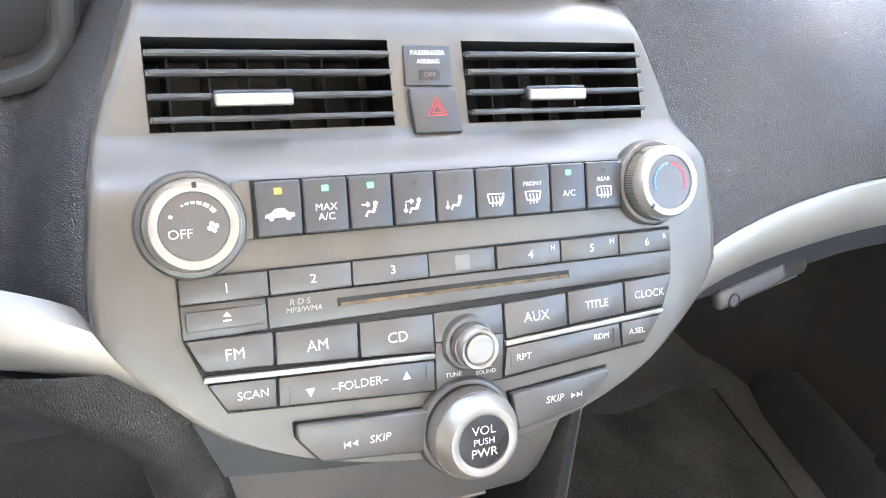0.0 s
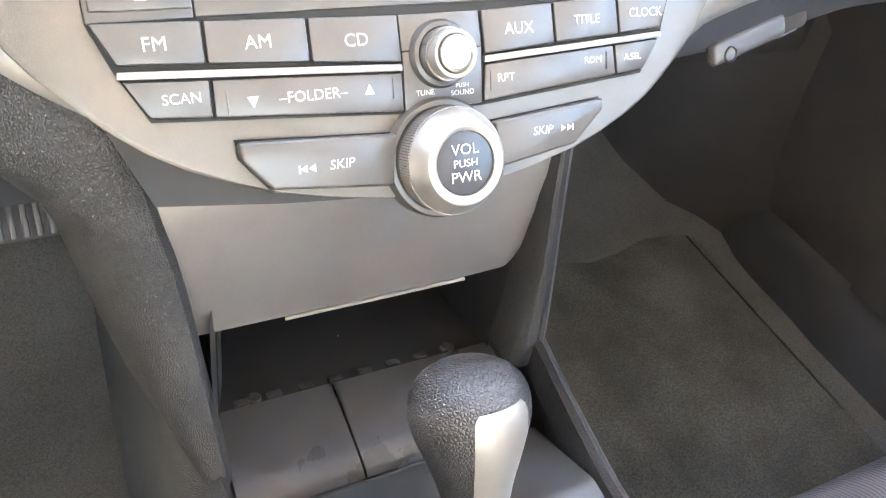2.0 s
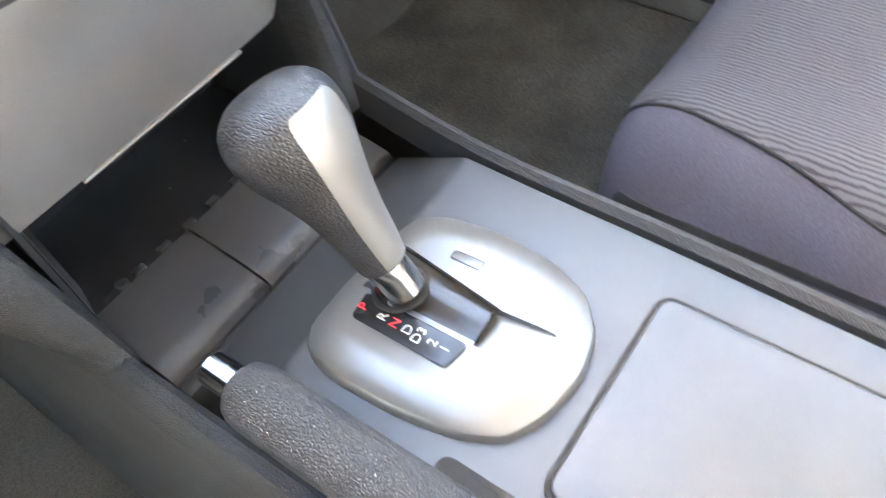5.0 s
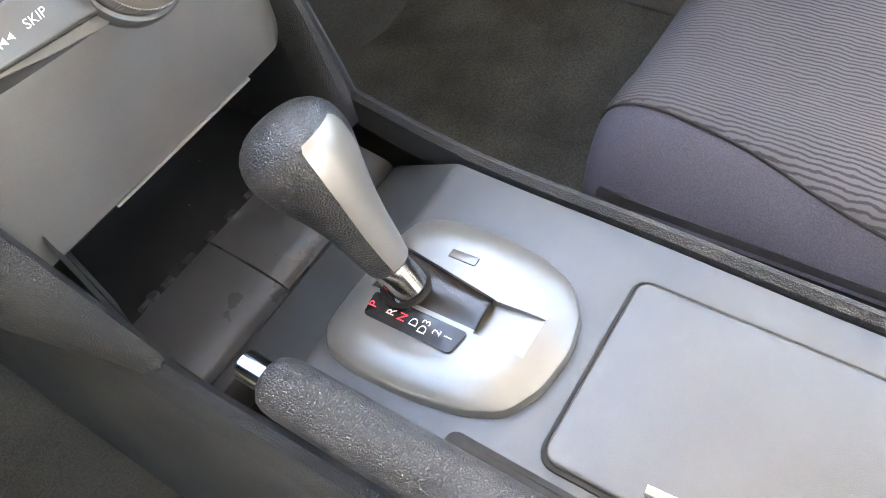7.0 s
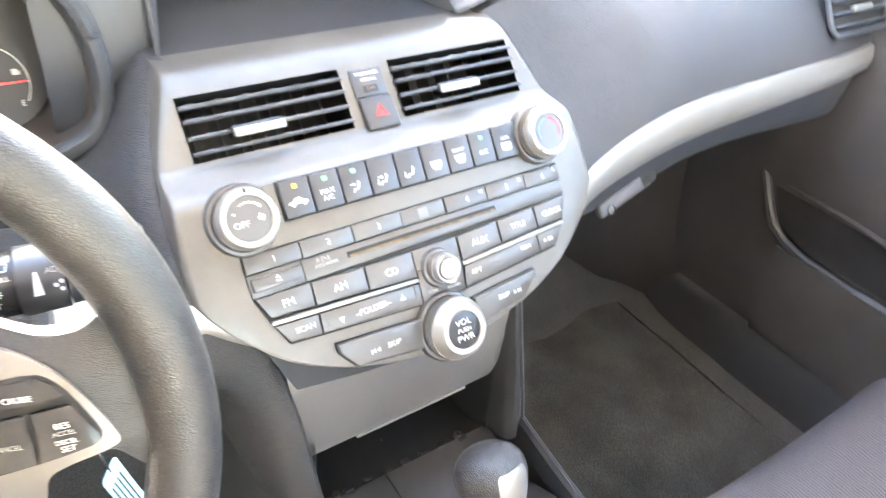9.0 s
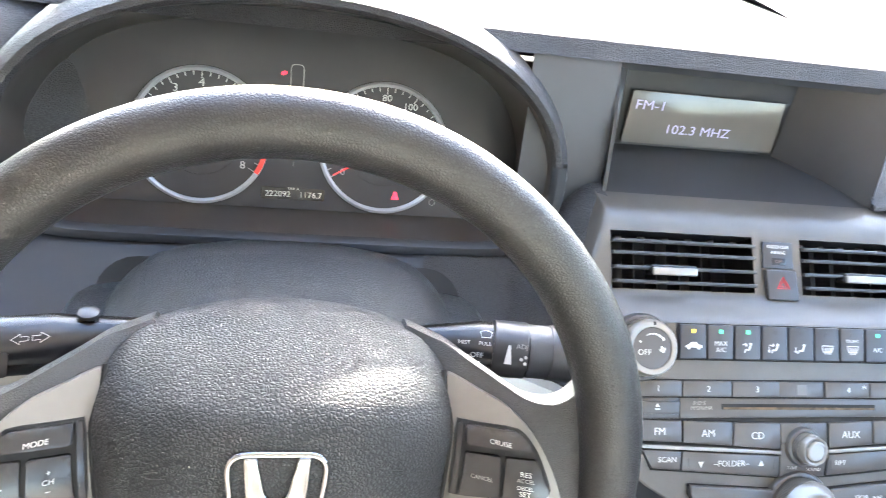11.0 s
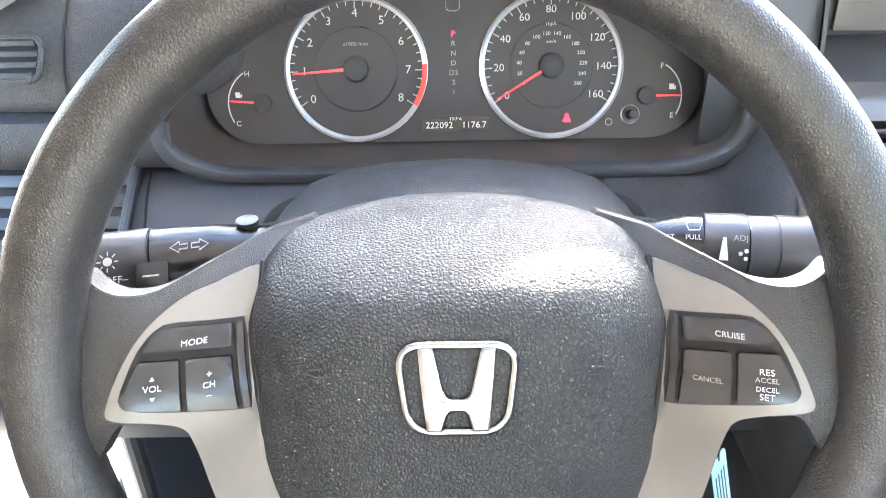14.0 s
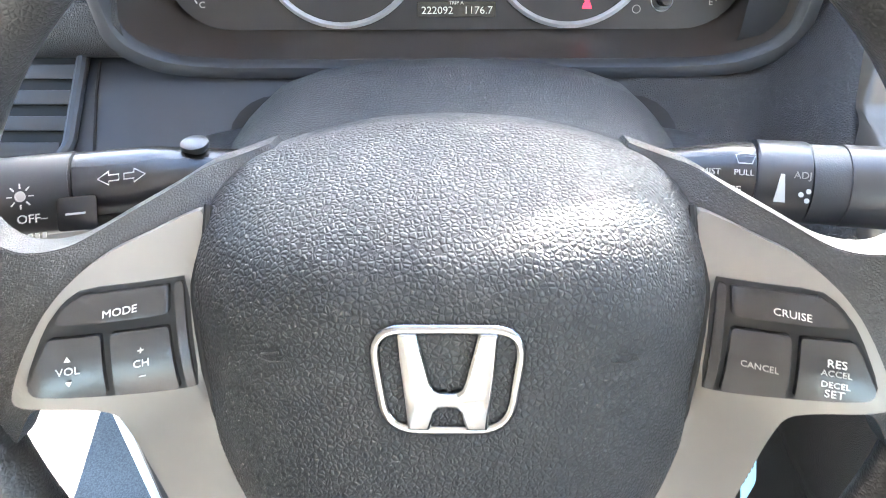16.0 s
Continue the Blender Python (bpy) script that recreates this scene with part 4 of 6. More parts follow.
lettering(H(0.0145, 0.6362, 0.0034), "PUSH", 0.0029, cell)
lettering(H(0.0145, 0.6332, 0.0034), "SOUND", 0.0035, cell)
hplate("silver_strip", [(-0.1405, 0.6518), (-0.1412, 0.6492), (-0.0165, 0.6440), (-0.0165, 0.6468)], 0.0036, SILVER, r=0.0005, low=True, label="slim silver strip")
hplate("silver_strip", [(0.0280, 0.6474), (0.0280, 0.6446), (0.1415, 0.6492), (0.1412, 0.6520)], 0.0036, SILVER, r=0.0005, low=True, label="slim silver strip")
low = [("SCAN", [(-0.1395, 0.6485), (-0.1052, 0.6470), (-0.1055, 0.6332), (-0.1310, 0.6350)]), ("FOLDER", [(-0.1044, 0.6469), (-0.0168, 0.6434), (-0.0168, 0.6278), (-0.1048, 0.6331)]), ("RPT", [(0.0283, 0.6440), (0.1083, 0.6475), (0.1100, 0.6340), (0.0265, 0.6285)]), ("A.SEL", [(0.1092, 0.6476), (0.1400, 0.6488), (0.1290, 0.6352), (0.1107, 0.6341)])]
for s, q in low:
    btn = hplate("function_button", shrink(q, 0.0003), 0.0030, BUTTON, r=0.0009, low=True)
    cx, cz = sum(p[0] for p in q) / 4, sum(p[1] for p in q) / 4
    if s == "RPT":
        lettering(H(0.040, 0.6375, 0.0031), "RPT", 0.0058, btn), lettering(H(0.0945, 0.6415, 0.0031), "RDM", 0.0052, btn)
        for x in (0.031, 0.1035):
            part("grip_bar", box(H(x, 0.637 if x < 0.05 else 0.641, 0.003), 0.0008, 0.009, 0.0006, 0.0002), BUTTON, btn)
    elif s == "FOLDER":
        lettering(H(cx, cz, 0.0031), "–FOLDER–", 0.0068, btn, squeeze=0.95)
        for x, d in ((-0.088, -1), (-0.034, 1)):
            part("arrow", prism(H(x, cz, 0.0031), [(-0.0025, -0.002 * d), (0.0025, -0.002 * d), (0, 0.0028 * d)][:: d], 0.0001, 0), WHITE, btn, smooth=False)
        for x in (-0.099, -0.022):
            part("grip_bar", box(H(x, cz, 0.003), 0.0008, 0.010, 0.0006, 0.0002), BUTTON, btn)
    else:
        lettering(H(cx + (0.003 if s == "SCAN" else -0.001), cz, 0.0031), s, 0.0062 if s == "SCAN" else 0.005, btn, squeeze=0.95)
for q, s, cx, cz in (([(-0.0975, 0.6235), (-0.0225, 0.6195), (-0.0265, 0.5985), (-0.0850, 0.6040), (-0.0970, 0.6165)], "⏮SKIP", -0.058, 0.6105), ([(0.0300, 0.6195), (0.0990, 0.6240), (0.0985, 0.6190), (0.0800, 0.6050), (0.0345, 0.5995)], "SKIP⏭", 0.065, 0.613)):
    hplate("skip_gap_shade", [(cxx + (x - cxx) * 1.02, 0.6113 + (z - 0.6113) * 1.06) for cxx in [sum(p[0] for p in q) / 5] for x, z in q], 0.0006, GAP, r=0, low=True)
    btn = hplate("skip_button", q, 0.0060, BUTTON, r=0.0018, seg=3, low=True, label="wide skip button")
    left = s[0] == "⏮"
    lettering(H(cx + (0.006 if left else -0.006), cz, 0.0061), "SKIP", 0.0062, btn, slant=0.15)
    x0 = cx - 0.0085 if left else cx + 0.0075
    d = -1 if left else 1
    part("skip_arrows", join(*[prism(H(x0 + o, cz, 0.0061), [(0, -0.0018), (0.0032 * d, 0), (0, 0.0018)][::d], 0.0001, 0) for o in (-0.002, 0.002)], prism(H(x0 + d * 0.0056, cz, 0.0061), [(-0.0004, -0.0018), (0.0004, -0.0018), (0.0004, 0.0018), (-0.0004, 0.0018)], 0.0001, 0)), WHITE, btn, smooth=False)


# ---- instrument cluster ----
CM = basis((XC + 0.0015, 0.5045, 0.7735), (1, 0, 0), (0, 0.376, 0.927))
cluster = thing("instrument_cluster", "dark instrument cluster with two ringed dials and red needles", "instrument cluster", (XC, 0.5, 0.77))
FACE = material("dial_black", (0.018, 0.018, 0.02), 0.45, 0.0, var=0.1)
DIALRING = material("dial_ring_silver", (0.55, 0.56, 0.58), 0.32, 0.7, var=0.04)
NEEDLE = glow("needle_red", (0.85, 0.05, 0.05), 0.03)
REDLAMP = glow("lamp_red", (1.0, 0.02, 0.05), 0.10)
part("dial_face", prism(CM, rounded(0.412, 0.165, 0.045, 8, 0, 0.032), 0.002, 0), FACE, cluster)


def ring(m, r0, r1, h, mat, parent, name, a0=0.0, a1=360.0, n=72):
    full = abs(a1 - a0) >= 359.9
    k = n if full else n + 1
    rows = []
    for r, z in ((r0, 0), (r0, h * 0.6), ((r0 + r1) / 2, h), (r1, h * 0.6), (r1, 0)):
        rows.append([m @ Vector((r * math.cos(radians(a0 + (a1 - a0) * i / n)), r * math.sin(radians(a0 + (a1 - a0) * i / n)), z)) for i in range(k)])
    return part(name, loft(rows, full), mat, parent)


def dial(cx, cv, r, n, first, last, labels, needle, parent, size, skip=(), minor=2):
    m = CM @ pose(cx, cv, 0.002)
    d = ring(m, r - 0.0045, r, 0.004, DIALRING, parent, "dial_ring")
    ring(m, r * 0.57, r * 0.58, 0.0006, material("inner_ring", (0.006, 0.006, 0.006), 0.3), d, "inner_ring")
    ticks = []
    steps = (n - 1) * minor
    for i in range(steps + 1):
        a = radians(first + (last - first) * i / steps)
        L = 0.006 if i % minor == 0 else 0.0035
        rr = r - 0.0048 - L / 2
        ticks.append(box(m @ pose(rr * math.cos(a), rr * math.sin(a), 0.0002, 0, 0, math.degrees(a)), L, 0.0007, 0.0003, 0))
    part("ticks", join(*ticks), WHITE, d, smooth=False)
    for i, s in enumerate(labels):
        a = radians(first + (last - first) * i / (n - 1))
        lettering(m @ pose((r - 0.0165) * math.cos(a), (r - 0.0145) * math.sin(a), 0.0003), s, size, d, name="numeral")
    a = radians(needle)
    L = r - 0.007
    part("needle", prism(m @ pose(0, 0, 0.005, 0, 0, needle), [(0, -0.0013), (L, -0.0006), (L, 0.0006), (0, 0.0013)], 0.0008, 0.0002), NEEDLE, d, "red needle")
    part("hub", lathe(m, [(0.0105, 0.0), (0.0100, 0.006), (0.008, 0.0075), (0, 0.008)], 32), BLACK, d)
    return d


tach = dial(-0.0805, 0.0097, 0.0595, 9, 212, -32, list("012345678"), 184, cluster, 0.0095, minor=4)
# redline band, also given a faint glow
ring(CM @ pose(-0.0805, 0.0097, 0.0050), 0.0548, 0.0590, 0.0014, glow("redline", (0.6, 0.04, 0.03), 0.01), tach, "redline", -32, 3, 16)
lettering(CM @ pose(-0.0805, 0.030, 0.0024), "x1000r/min", 0.0042, tach, DIMPRINT)
speed = dial(0.0805, 0.0097, 0.0595, 9, 212, -32, ["0", "20", "40", "60", "80", "100", "120", "140", "160"], 211, cluster, 0.0085, minor=4)
lettering(CM @ pose(0.0805, 0.0475 - 0.004, 0.0024), "mph", 0.0045, speed)
lettering(CM @ pose(0.0805, 0.0290, 0.0024), "km/h", 0.0036, speed)
for i in range(14):
    a = radians(212 - 244 * i * 20 / 257.5)
    lettering(CM @ pose(0.0805 + 0.0265 * math.cos(a), 0.0097 + 0.026 * math.sin(a), 0.0024), str(i * 20), 0.0042, speed, name="numeral")


def gauge(cx, cv, a0, a1, words, needle, sign):
    m = CM @ pose(cx, cv, 0.002)
    g = ring(m, 0.0288, 0.0298, 0.0006, WHITE, cluster, "gauge_arc", a0, a1, 20)
    part("needle", prism(m @ pose(0, 0, 0.004, 0, 0, needle), [(0, -0.001), (0.028, -0.0005), (0.028, 0.0005), (0, 0.001)], 0.0007, 0.0002), NEEDLE, g, "red needle")
    part("hub", lathe(m, [(0.0075, 0), (0.007, 0.005), (0, 0.006)], 24), BLACK, g)
    for s, a, rr in words:
        lettering(m @ pose(rr * math.cos(radians(a)), rr * math.sin(radians(a)), 0.0004), s, 0.0062, g, name="numeral")
    sx = 0.021 * sign
    part("gauge_symbol", join(prism(m @ pose(sx, 0.007, 0.0004), [(-0.002, -0.0022), (0.002, -0.0022), (0.002, 0.0022), (-0.002, 0.0022)], 0.0001, 0), prism(m @ pose(sx, 0.006, 0.0004), [(0.0022, -0.0012), (0.0034, -0.0012), (0.0034, 0.002), (0.0022, 0.001)], 0.0001, 0)), WHITE, g, smooth=False)


gauge(-0.159, -0.0165, 122, 212, (("H", 118, 0.027), ("C", 218, 0.027)), 176, -1)
gauge(0.159, -0.0160, -32, 58, (("F", 62, 0.027), ("E", -38, 0.027)), -1, 1)
for i, s in enumerate(("P", "R", "N", "D", "D3", "2", "1")):
    lettering(CM @ pose(0, 0.0365 - i * 0.0078, 0.0023), s, 0.0068 if i == 0 else 0.0058, cluster, REDLAMP if i == 0 else DIMPRINT, name="gear_letter")
part("car_outline", tube([CM @ Vector((x, y + 0.066, 0.0024)) for x, y in rounded(0.011, 0.022, 0.003, 3)], 0.0004, 5, True), DIMPRINT, cluster)
part("door_lamp", prism(CM @ pose(-0.0115, 0.069, 0.0022, 0, 0, 25), rounded(0.005, 0.003, 0.0012, 3), 0.0003, 0), REDLAMP, cluster)
lcd = part("trip_lcd", prism(CM @ pose(0.001, -0.0367, 0.002), rounded(0.056, 0.0105, 0.001, 2), 0.0008, 0), material("lcd_black", (0.012, 0.013, 0.012), 0.2), cluster, "dark odometer window")
SEG = glow("segment_white", (0.42, 0.42, 0.38), 0.006)
lettering(CM @ pose(-0.0125, -0.0375, 0.0030), "222092", 0.0072, lcd, SEG)
lettering(CM @ pose(0.0165, -0.0375, 0.0030), "1176.7", 0.0072, lcd, SEG)
lettering(CM @ pose(0.001, -0.0335 + 0.0012, 0.0030), "TRIP A", 0.0034, lcd, SEG)
part("belt_lamp", join(lathe(CM @ pose(0.0935, -0.0310, 0.002), [(0.0018, 0), (0.0018, 0.0004), (0, 0.0004)], 12), prism(CM @ pose(0.0935, -0.0345, 0.002), [(-0.0035, -0.002), (0.0035, -0.002), (0.0022, 0.002), (-0.0022, 0.002)], 0.0004, 0)), REDLAMP, cluster, "lit red seat belt lamp", smooth=False)
part("trip_knob", lathe(CM @ pose(0.146, -0.031, 0.002), [(0.0075, 0), (0.0075, 0.001), (0.0042, 0.0015), (0.0040, 0.012), (0.0032, 0.0132), (0, 0.0134)], 28), DARK, cluster, "black trip reset button")
ring(CM @ pose(0.146, -0.031, 0.002), 0.0068, 0.0078, 0.0012, DIALRING, cluster, "button_ring")
ring(CM @ pose(0.1285, -0.037, 0.002), 0.0024, 0.0030, 0.0003, DIMPRINT, cluster, "bulb_mark")

# binnacle: cavity, lip and hood


def outline(a, zc, up, dn, y_up, y_dn, n=2.8, k=72):
    out = []
    for i in range(k):
        t = 2 * math.pi * i / k
        c, s = math.cos(t), math.sin(t)
        wide = a - 0.015 * min(1.0, max(0.0, -s) * 1.6)
        x = wide * math.copysign(abs(c) ** (2 / (n if s > 0 else 9.0)), c)
        z = (up if s > 0 else dn) * math.copysign(abs(s) ** (2 / (n if s > 0 else 6.5)), s)
        w = 0.5 + 0.5 * s
        out.append(Vector((XC + x, y_dn + (y_up - y_dn) * w, zc + z)))
    return out


# bezel base colour browned to stand for a warm reflection
part("binnacle", loft([outline(0.203, 0.775, 0.100, 0.047, 0.548, 0.492), outline(0.209, 0.775, 0.114, 0.050, 0.53, 0.478, 2.5), outline(0.221, 0.775, 0.137, 0.053, 0.47, 0.462, 2.3), outline(0.225, 0.775, 0.143, 0.0535, 0.446, 0.450, 2.2)], True), material("warm_reflection_bezel", (0.042, 0.037, 0.034), 0.36, 0.0, 0.2, 0.0008, 0.1, 0.05), dash, "dark bezel round the instruments")
part("binnacle_hood", loft([outline(0.225, 0.775, 0.143, 0.0535, 0.446, 0.450, 2.2), outline(0.228, 0.775, 0.148, 0.055, 0.440, 0.446, 2.2), outline(0.233, 0.775, 0.153, 0.059, 0.440, 0.444, 2.2), outline(0.239, 0.775, 0.157, 0.064, 0.450, 0.444, 2.2), outline(0.244, 0.775, 0.159, 0.067, 0.475, 0.446, 2.2), outline(0.246, 0.773, 0.160, 0.068, 0.53, 0.456, 2.2), outline(0.252, 0.770, 0.155, 0.085, 0.65, 0.50, 2.2), outline(0.27, 0.760, 0.14, 0.10, 0.85, 0.60, 2.2)], True), PAD, dash, "grained hood over the instruments")
lip = [outline(0.225, 0.775, 0.143, 0.0535, 0.4445, 0.4485, 2.2), outline(0.2265, 0.775, 0.145, 0.0545, 0.4405, 0.4440, 2.2), outline(0.229, 0.775, 0.148, 0.0560, 0.4385, 0.4415, 2.2), outline(0.2345, 0.775, 0.154, 0.0615, 0.4385, 0.4405, 2.2), outline(0.237, 0.775, 0.156, 0.0640, 0.4400, 0.4415, 2.2), outline(0.2395, 0.775, 0.158, 0.0655, 0.4480, 0.4460, 2.2), outline(0.240, 0.775, 0.158, 0.0660, 0.4600, 0.4560, 2.2)]
part("binnacle_lip", loft([row[34:] + row[:3] for row in lip]), HARD, dash, "smooth slate lip below the instruments")
# knee panel round the steering column
rows = []
for x in span(-0.830, -0.165, 48):
    rows.append([(x, 0.50, 0.722), (x, 0.455, 0.716), (x, 0.432, 0.703), (x, 0.40, 0.682), (x, 0.365, 0.66), (x, 0.335, 0.638), (x, 0.322, 0.60), (x, 0.332, 0.555), (x, 0.35, 0.525), (x, 0.39, 0.515), (x, 0.60, 0.53)])
part("knee_panel", loft(rows), HARD, dash)
part("centre_pillar", loft([[(x, 0.48, 0.70), (x, 0.457, 0.735), (x, 0.455, 0.80), (x, 0.466, 0.86), (x, 0.48, 0.90), (x, 0.52, 0.912)] for x in span(-0.225, -0.146, 6)]), HARD, dash)
part("panel_seam", tube([(-0.668, 0.4555, 0.7168), (-0.666, 0.432, 0.7037), (-0.662, 0.40, 0.6827), (-0.656, 0.365, 0.6607), (-0.652, 0.3355, 0.6385)], 0.0012, 6), GAP, dash)
# flat plate on the closed panel; its black paints the opening's shade
part("column_gap_shade", prism(basis((XC, 0.397, 0.6825), (1, 0, 0), (0, 0.84, 0.545)), rounded(0.300, 0.078, 0.03), 0.0015, 0), GAP, dash, "flat black plate standing for the shaded opening round the column")
part("switch_panel", box(basis((-0.70, 0.326, 0.615), (1, 0, 0), (0, 0.5, 0.86)), 0.05, 0.03, 0.006, 0.002), DARK, dash)

# side vent on the driver's outer end
sv = thing("side_vent", "black slatted air vent at the dashboard end", "air vent", (-0.735, 0.40, 0.8), "dashboard end vents")
for i, (cx, cz, w, h, yy) in enumerate(((-0.757, 0.811, 0.062, 0.034, 0.4500), (-0.752, 0.7015, 0.150, 0.098, 0.4285))):
    m = basis((cx, yy, cz), (1, 0, 0), (0, 0.62, 0.785) if i == 0 else (0, 0.84, 0.545))
    edge = rounded(w, h, 0.009 if i == 0 else 0.016)
    part("vent_frame", tube([m @ Vector((x, y, 0.004)) for x, y in edge], 0.0024 if i == 0 else 0.0045, 10, True), PAD if i == 0 else HARD, sv)
    part("vent_well", prism(m, edge, 0.001, 0), GAP, sv)
    n = 4 if i == 0 else 5
    for k in range(n):
        y = -h / 2 + h * (k + 0.5) / n
        inset = 0.004 if 0 < k < n - 1 else 0.010
        part("slat", box(m @ pose(0, y, 0.0045, 18), w - inset, h / n * 0.50, 0.0018, 0.0007), HARD, sv)
part("vent_tab", box(basis((-0.745, 0.396, 0.681), (1, 0, 0), (0, 0.84, 0.545)), 0.04, 0.008, 0.013, 0.002), KNOBSILVER, sv, "silver vent tab")
pv = thing("passenger_vent", "black slatted air vent at the passenger end", "air vent", (0.67, 0.34, 0.75), "dashboard end vents")
m = basis((0.665, 0.345, 0.765), (1, 0, 0), (0, 0.55, 0.83))
part("vent_well", prism(m, rounded(0.12, 0.075, 0.012), 0.003, 0), GAP, pv)
part("vent_frame", tube([m @ Vector((x, y, 0.004)) for x, y in rounded(0.12, 0.075, 0.012)], 0.004, 8, True), HARD, pv)
for k in range(5):
    part("slat", box(m @ pose(0, -0.0375 + 0.075 * (k + 0.5) / 5, 0.001, -20), 0.116, 0.003, 0.010, 0.001), HARD, pv)
part("vent_tab", box(m @ pose(0, -0.01, 0.006), 0.04, 0.008, 0.008, 0.002), KNOBSILVER, pv, "silver vent tab")

# ---- steering column ----
col = thing("steering_column", "charcoal grained steering column cover with two stalks", "steering column", (XC, 0.33, 0.7))
COLSEC = [(0.0, 1.0), (0.28, 0.985), (0.50, 0.95), (0.66, 0.89), (0.76, 0.80), (0.815, 0.73), (0.845, 0.69), (1.02, 0.655), (1.07, 0.60), (1.06, 0.40), (1.0, 0.20), (0.85, 0.06), (0.55, 0.0), (0.0, 0.0)]
rows = []
for y, hw, zt, zb in ((0.215, 0.085, 0.764, 0.665), (0.225, 0.104, 0.772, 0.650), (0.25, 0.112, 0.778, 0.645), (0.28, 0.117, 0.781, 0.640), (0.325, 0.122, 0.778, 0.63), (0.36, 0.124, 0.766, 0.62), (0.40, 0.125, 0.744, 0.60), (0.46, 0.125, 0.70, 0.58)):
    half = [(1.18 * hw * u, zb + (zt - zb) * w) for u, w in COLSEC]
    rows.append([(XC + u, y, z) for u, z in half] + [(XC - u, y, z) for u, z in half[-2:0:-1]])
part("column_cover", loft(rows, True, True), COVER, col)
ridge = [(u, w) for u, w in COLSEC[:6]]
part("cover_ridge", tube([(XC + sx * 0.1339 * u, 0.256, 0.645 + 0.1338 * w) for sx, half in ((-1, ridge[::-1]), (1, ridge[1:])) for u, w in half], 0.0022, 8, up=(0, 1, 0)), COVER, col, "raised ridge across the column cover")


def stalk(sign, x0, x1, y0, y1, z0, z1):
    n = 24
    path = [(x0 + (x1 - x0) * i / n, y0 + (y1 - y0) * i / n, z0 + (z1 - z0) * i / n) for i in range(n + 1)]
    return path


left = part("turn_stalk", tube(stalk(-1, -0.485, -0.578, 0.250, 0.230, 0.764, 0.7675), [0.009 + 0.0080 * min(1, i / 16) for i in range(25)], 24), DARK, col, "black turn signal stalk")
part("stalk_end", tube(stalk(-1, -0.579, -0.640, 0.2302, 0.219, 0.7675, 0.7675), [0.0172] * 24 + [0.0155], 24), KEYCAP, left)
part("stalk_seam", tube([(-0.5778, 0.2301, 0.7675), (-0.5790, 0.2299, 0.7675)], 0.0168, 24), GAP, left)
part("stalk_post", lathe(pose(-0.530, 0.243, 0.776), [(0.0042, 0), (0.0042, 0.005), (0.006, 0.006), (0.006, 0.0080), (0.004, 0.0088), (0, 0.0088)], 20), KEYCAP, left)
right = part("wiper_stalk", tube(stalk(1, -0.345, -0.286, 0.258, 0.2485, 0.757, 0.760), [0.009 + 0.0080 * min(1, i / 20) for i in range(25)], 24), DARK, col, "black wiper stalk")
part("stalk_ring", tube([(-0.286, 0.2485, 0.760), (-0.285, 0.2483, 0.760), (-0.2645, 0.2457, 0.7605), (-0.2635, 0.2455, 0.7605)], [0.0178, 0.0186, 0.0186, 0.0178], 32), KEYCAP, right, "charcoal wiper ring")
part("stalk_collar", tube([(-0.2635, 0.2455, 0.7605), (-0.2485, 0.2437, 0.7607)], 0.0176, 32), HARD, right)
part("stalk_end", tube(stalk(1, -0.2485, -0.222, 0.2437, 0.2405, 0.7607, 0.761), [0.0182] * 24 + [0.0160], 28), KEYCAP, right)
SL = basis((-0.555, 0.2215, 0.7810), (0.98, 0.19, 0.02), (0, 0.62, 0.78))
part("turn_arrows", join(*[tube([SL @ Vector((s * x + s * 0.004, y, 0.0005)) for x, y in ((0.001, 0.0012), (0.001, 0.0028), (0.0055, 0), (0.001, -0.0028), (0.001, -0.0012), (-0.003, -0.0012), (-0.003, 0.0012))], 0.0003, 4, True) for s in (1, -1)]), WHITE, left, smooth=False)
SE = basis((-0.600, 0.2110, 0.7765), (0.98, 0.17, 0.0), (0, 0.55, 0.83))
lettering(SE @ pose(0.010, -0.0085, 0.0012), "OFF–", 0.0050, left)
part("lamp_marks", join(*[box(SE @ pose(0.006 + 0.0028 * k, -0.0155, 0.0008, 0, 0, 0), 0.0016, 0.0022, 0.0003, 0) for k in range(4)]), WHITE, left, smooth=False)
part("end_switch", prism(SE @ pose(0.0275, -0.008, -0.0006), rounded(0.016, 0.014, 0.002), 0.0016, 0.0004), DARK, left)
part("switch_mark", box(SE @ pose(0.0270, -0.0080, 0.0012), 0.008, 0.0008, 0.0003, 0), WHITE, left)
part("light_symbol", join(lathe(SE @ pose(0.006, 0.001, 0.0014), [(0.0022, 0), (0.0022, 0.0003), (0.0017, 0.0003), (0.0017, 0.0)], 14), *[box(SE @ pose(0.006 + 0.0042 * math.cos(a), 0.001 + 0.0042 * math.sin(a), 0.0013, 0, 0, math.degrees(a)), 0.002, 0.0005, 0.0003, 0) for a in [k * math.pi / 4 for k in range(8)]]), WHITE, left, smooth=False)
SR = basis((-0.305, 0.2365, 0.7720), (0.99, -0.15, 0.04), (0, 0.55, 0.83))
lettering(SR @ pose(-0.003, 0.001, 0.0), "MIST", 0.0036, right)
lettering(SR @ pose(0.0105, 0.001, 0.0), "PULL", 0.0036, right)
lettering(SR @ pose(0.004, -0.0065, 0.0), "–OFF", 0.0046, right)
lettering(SR @ pose(0.004, -0.0120, -0.0006), "INT", 0.0042, right)
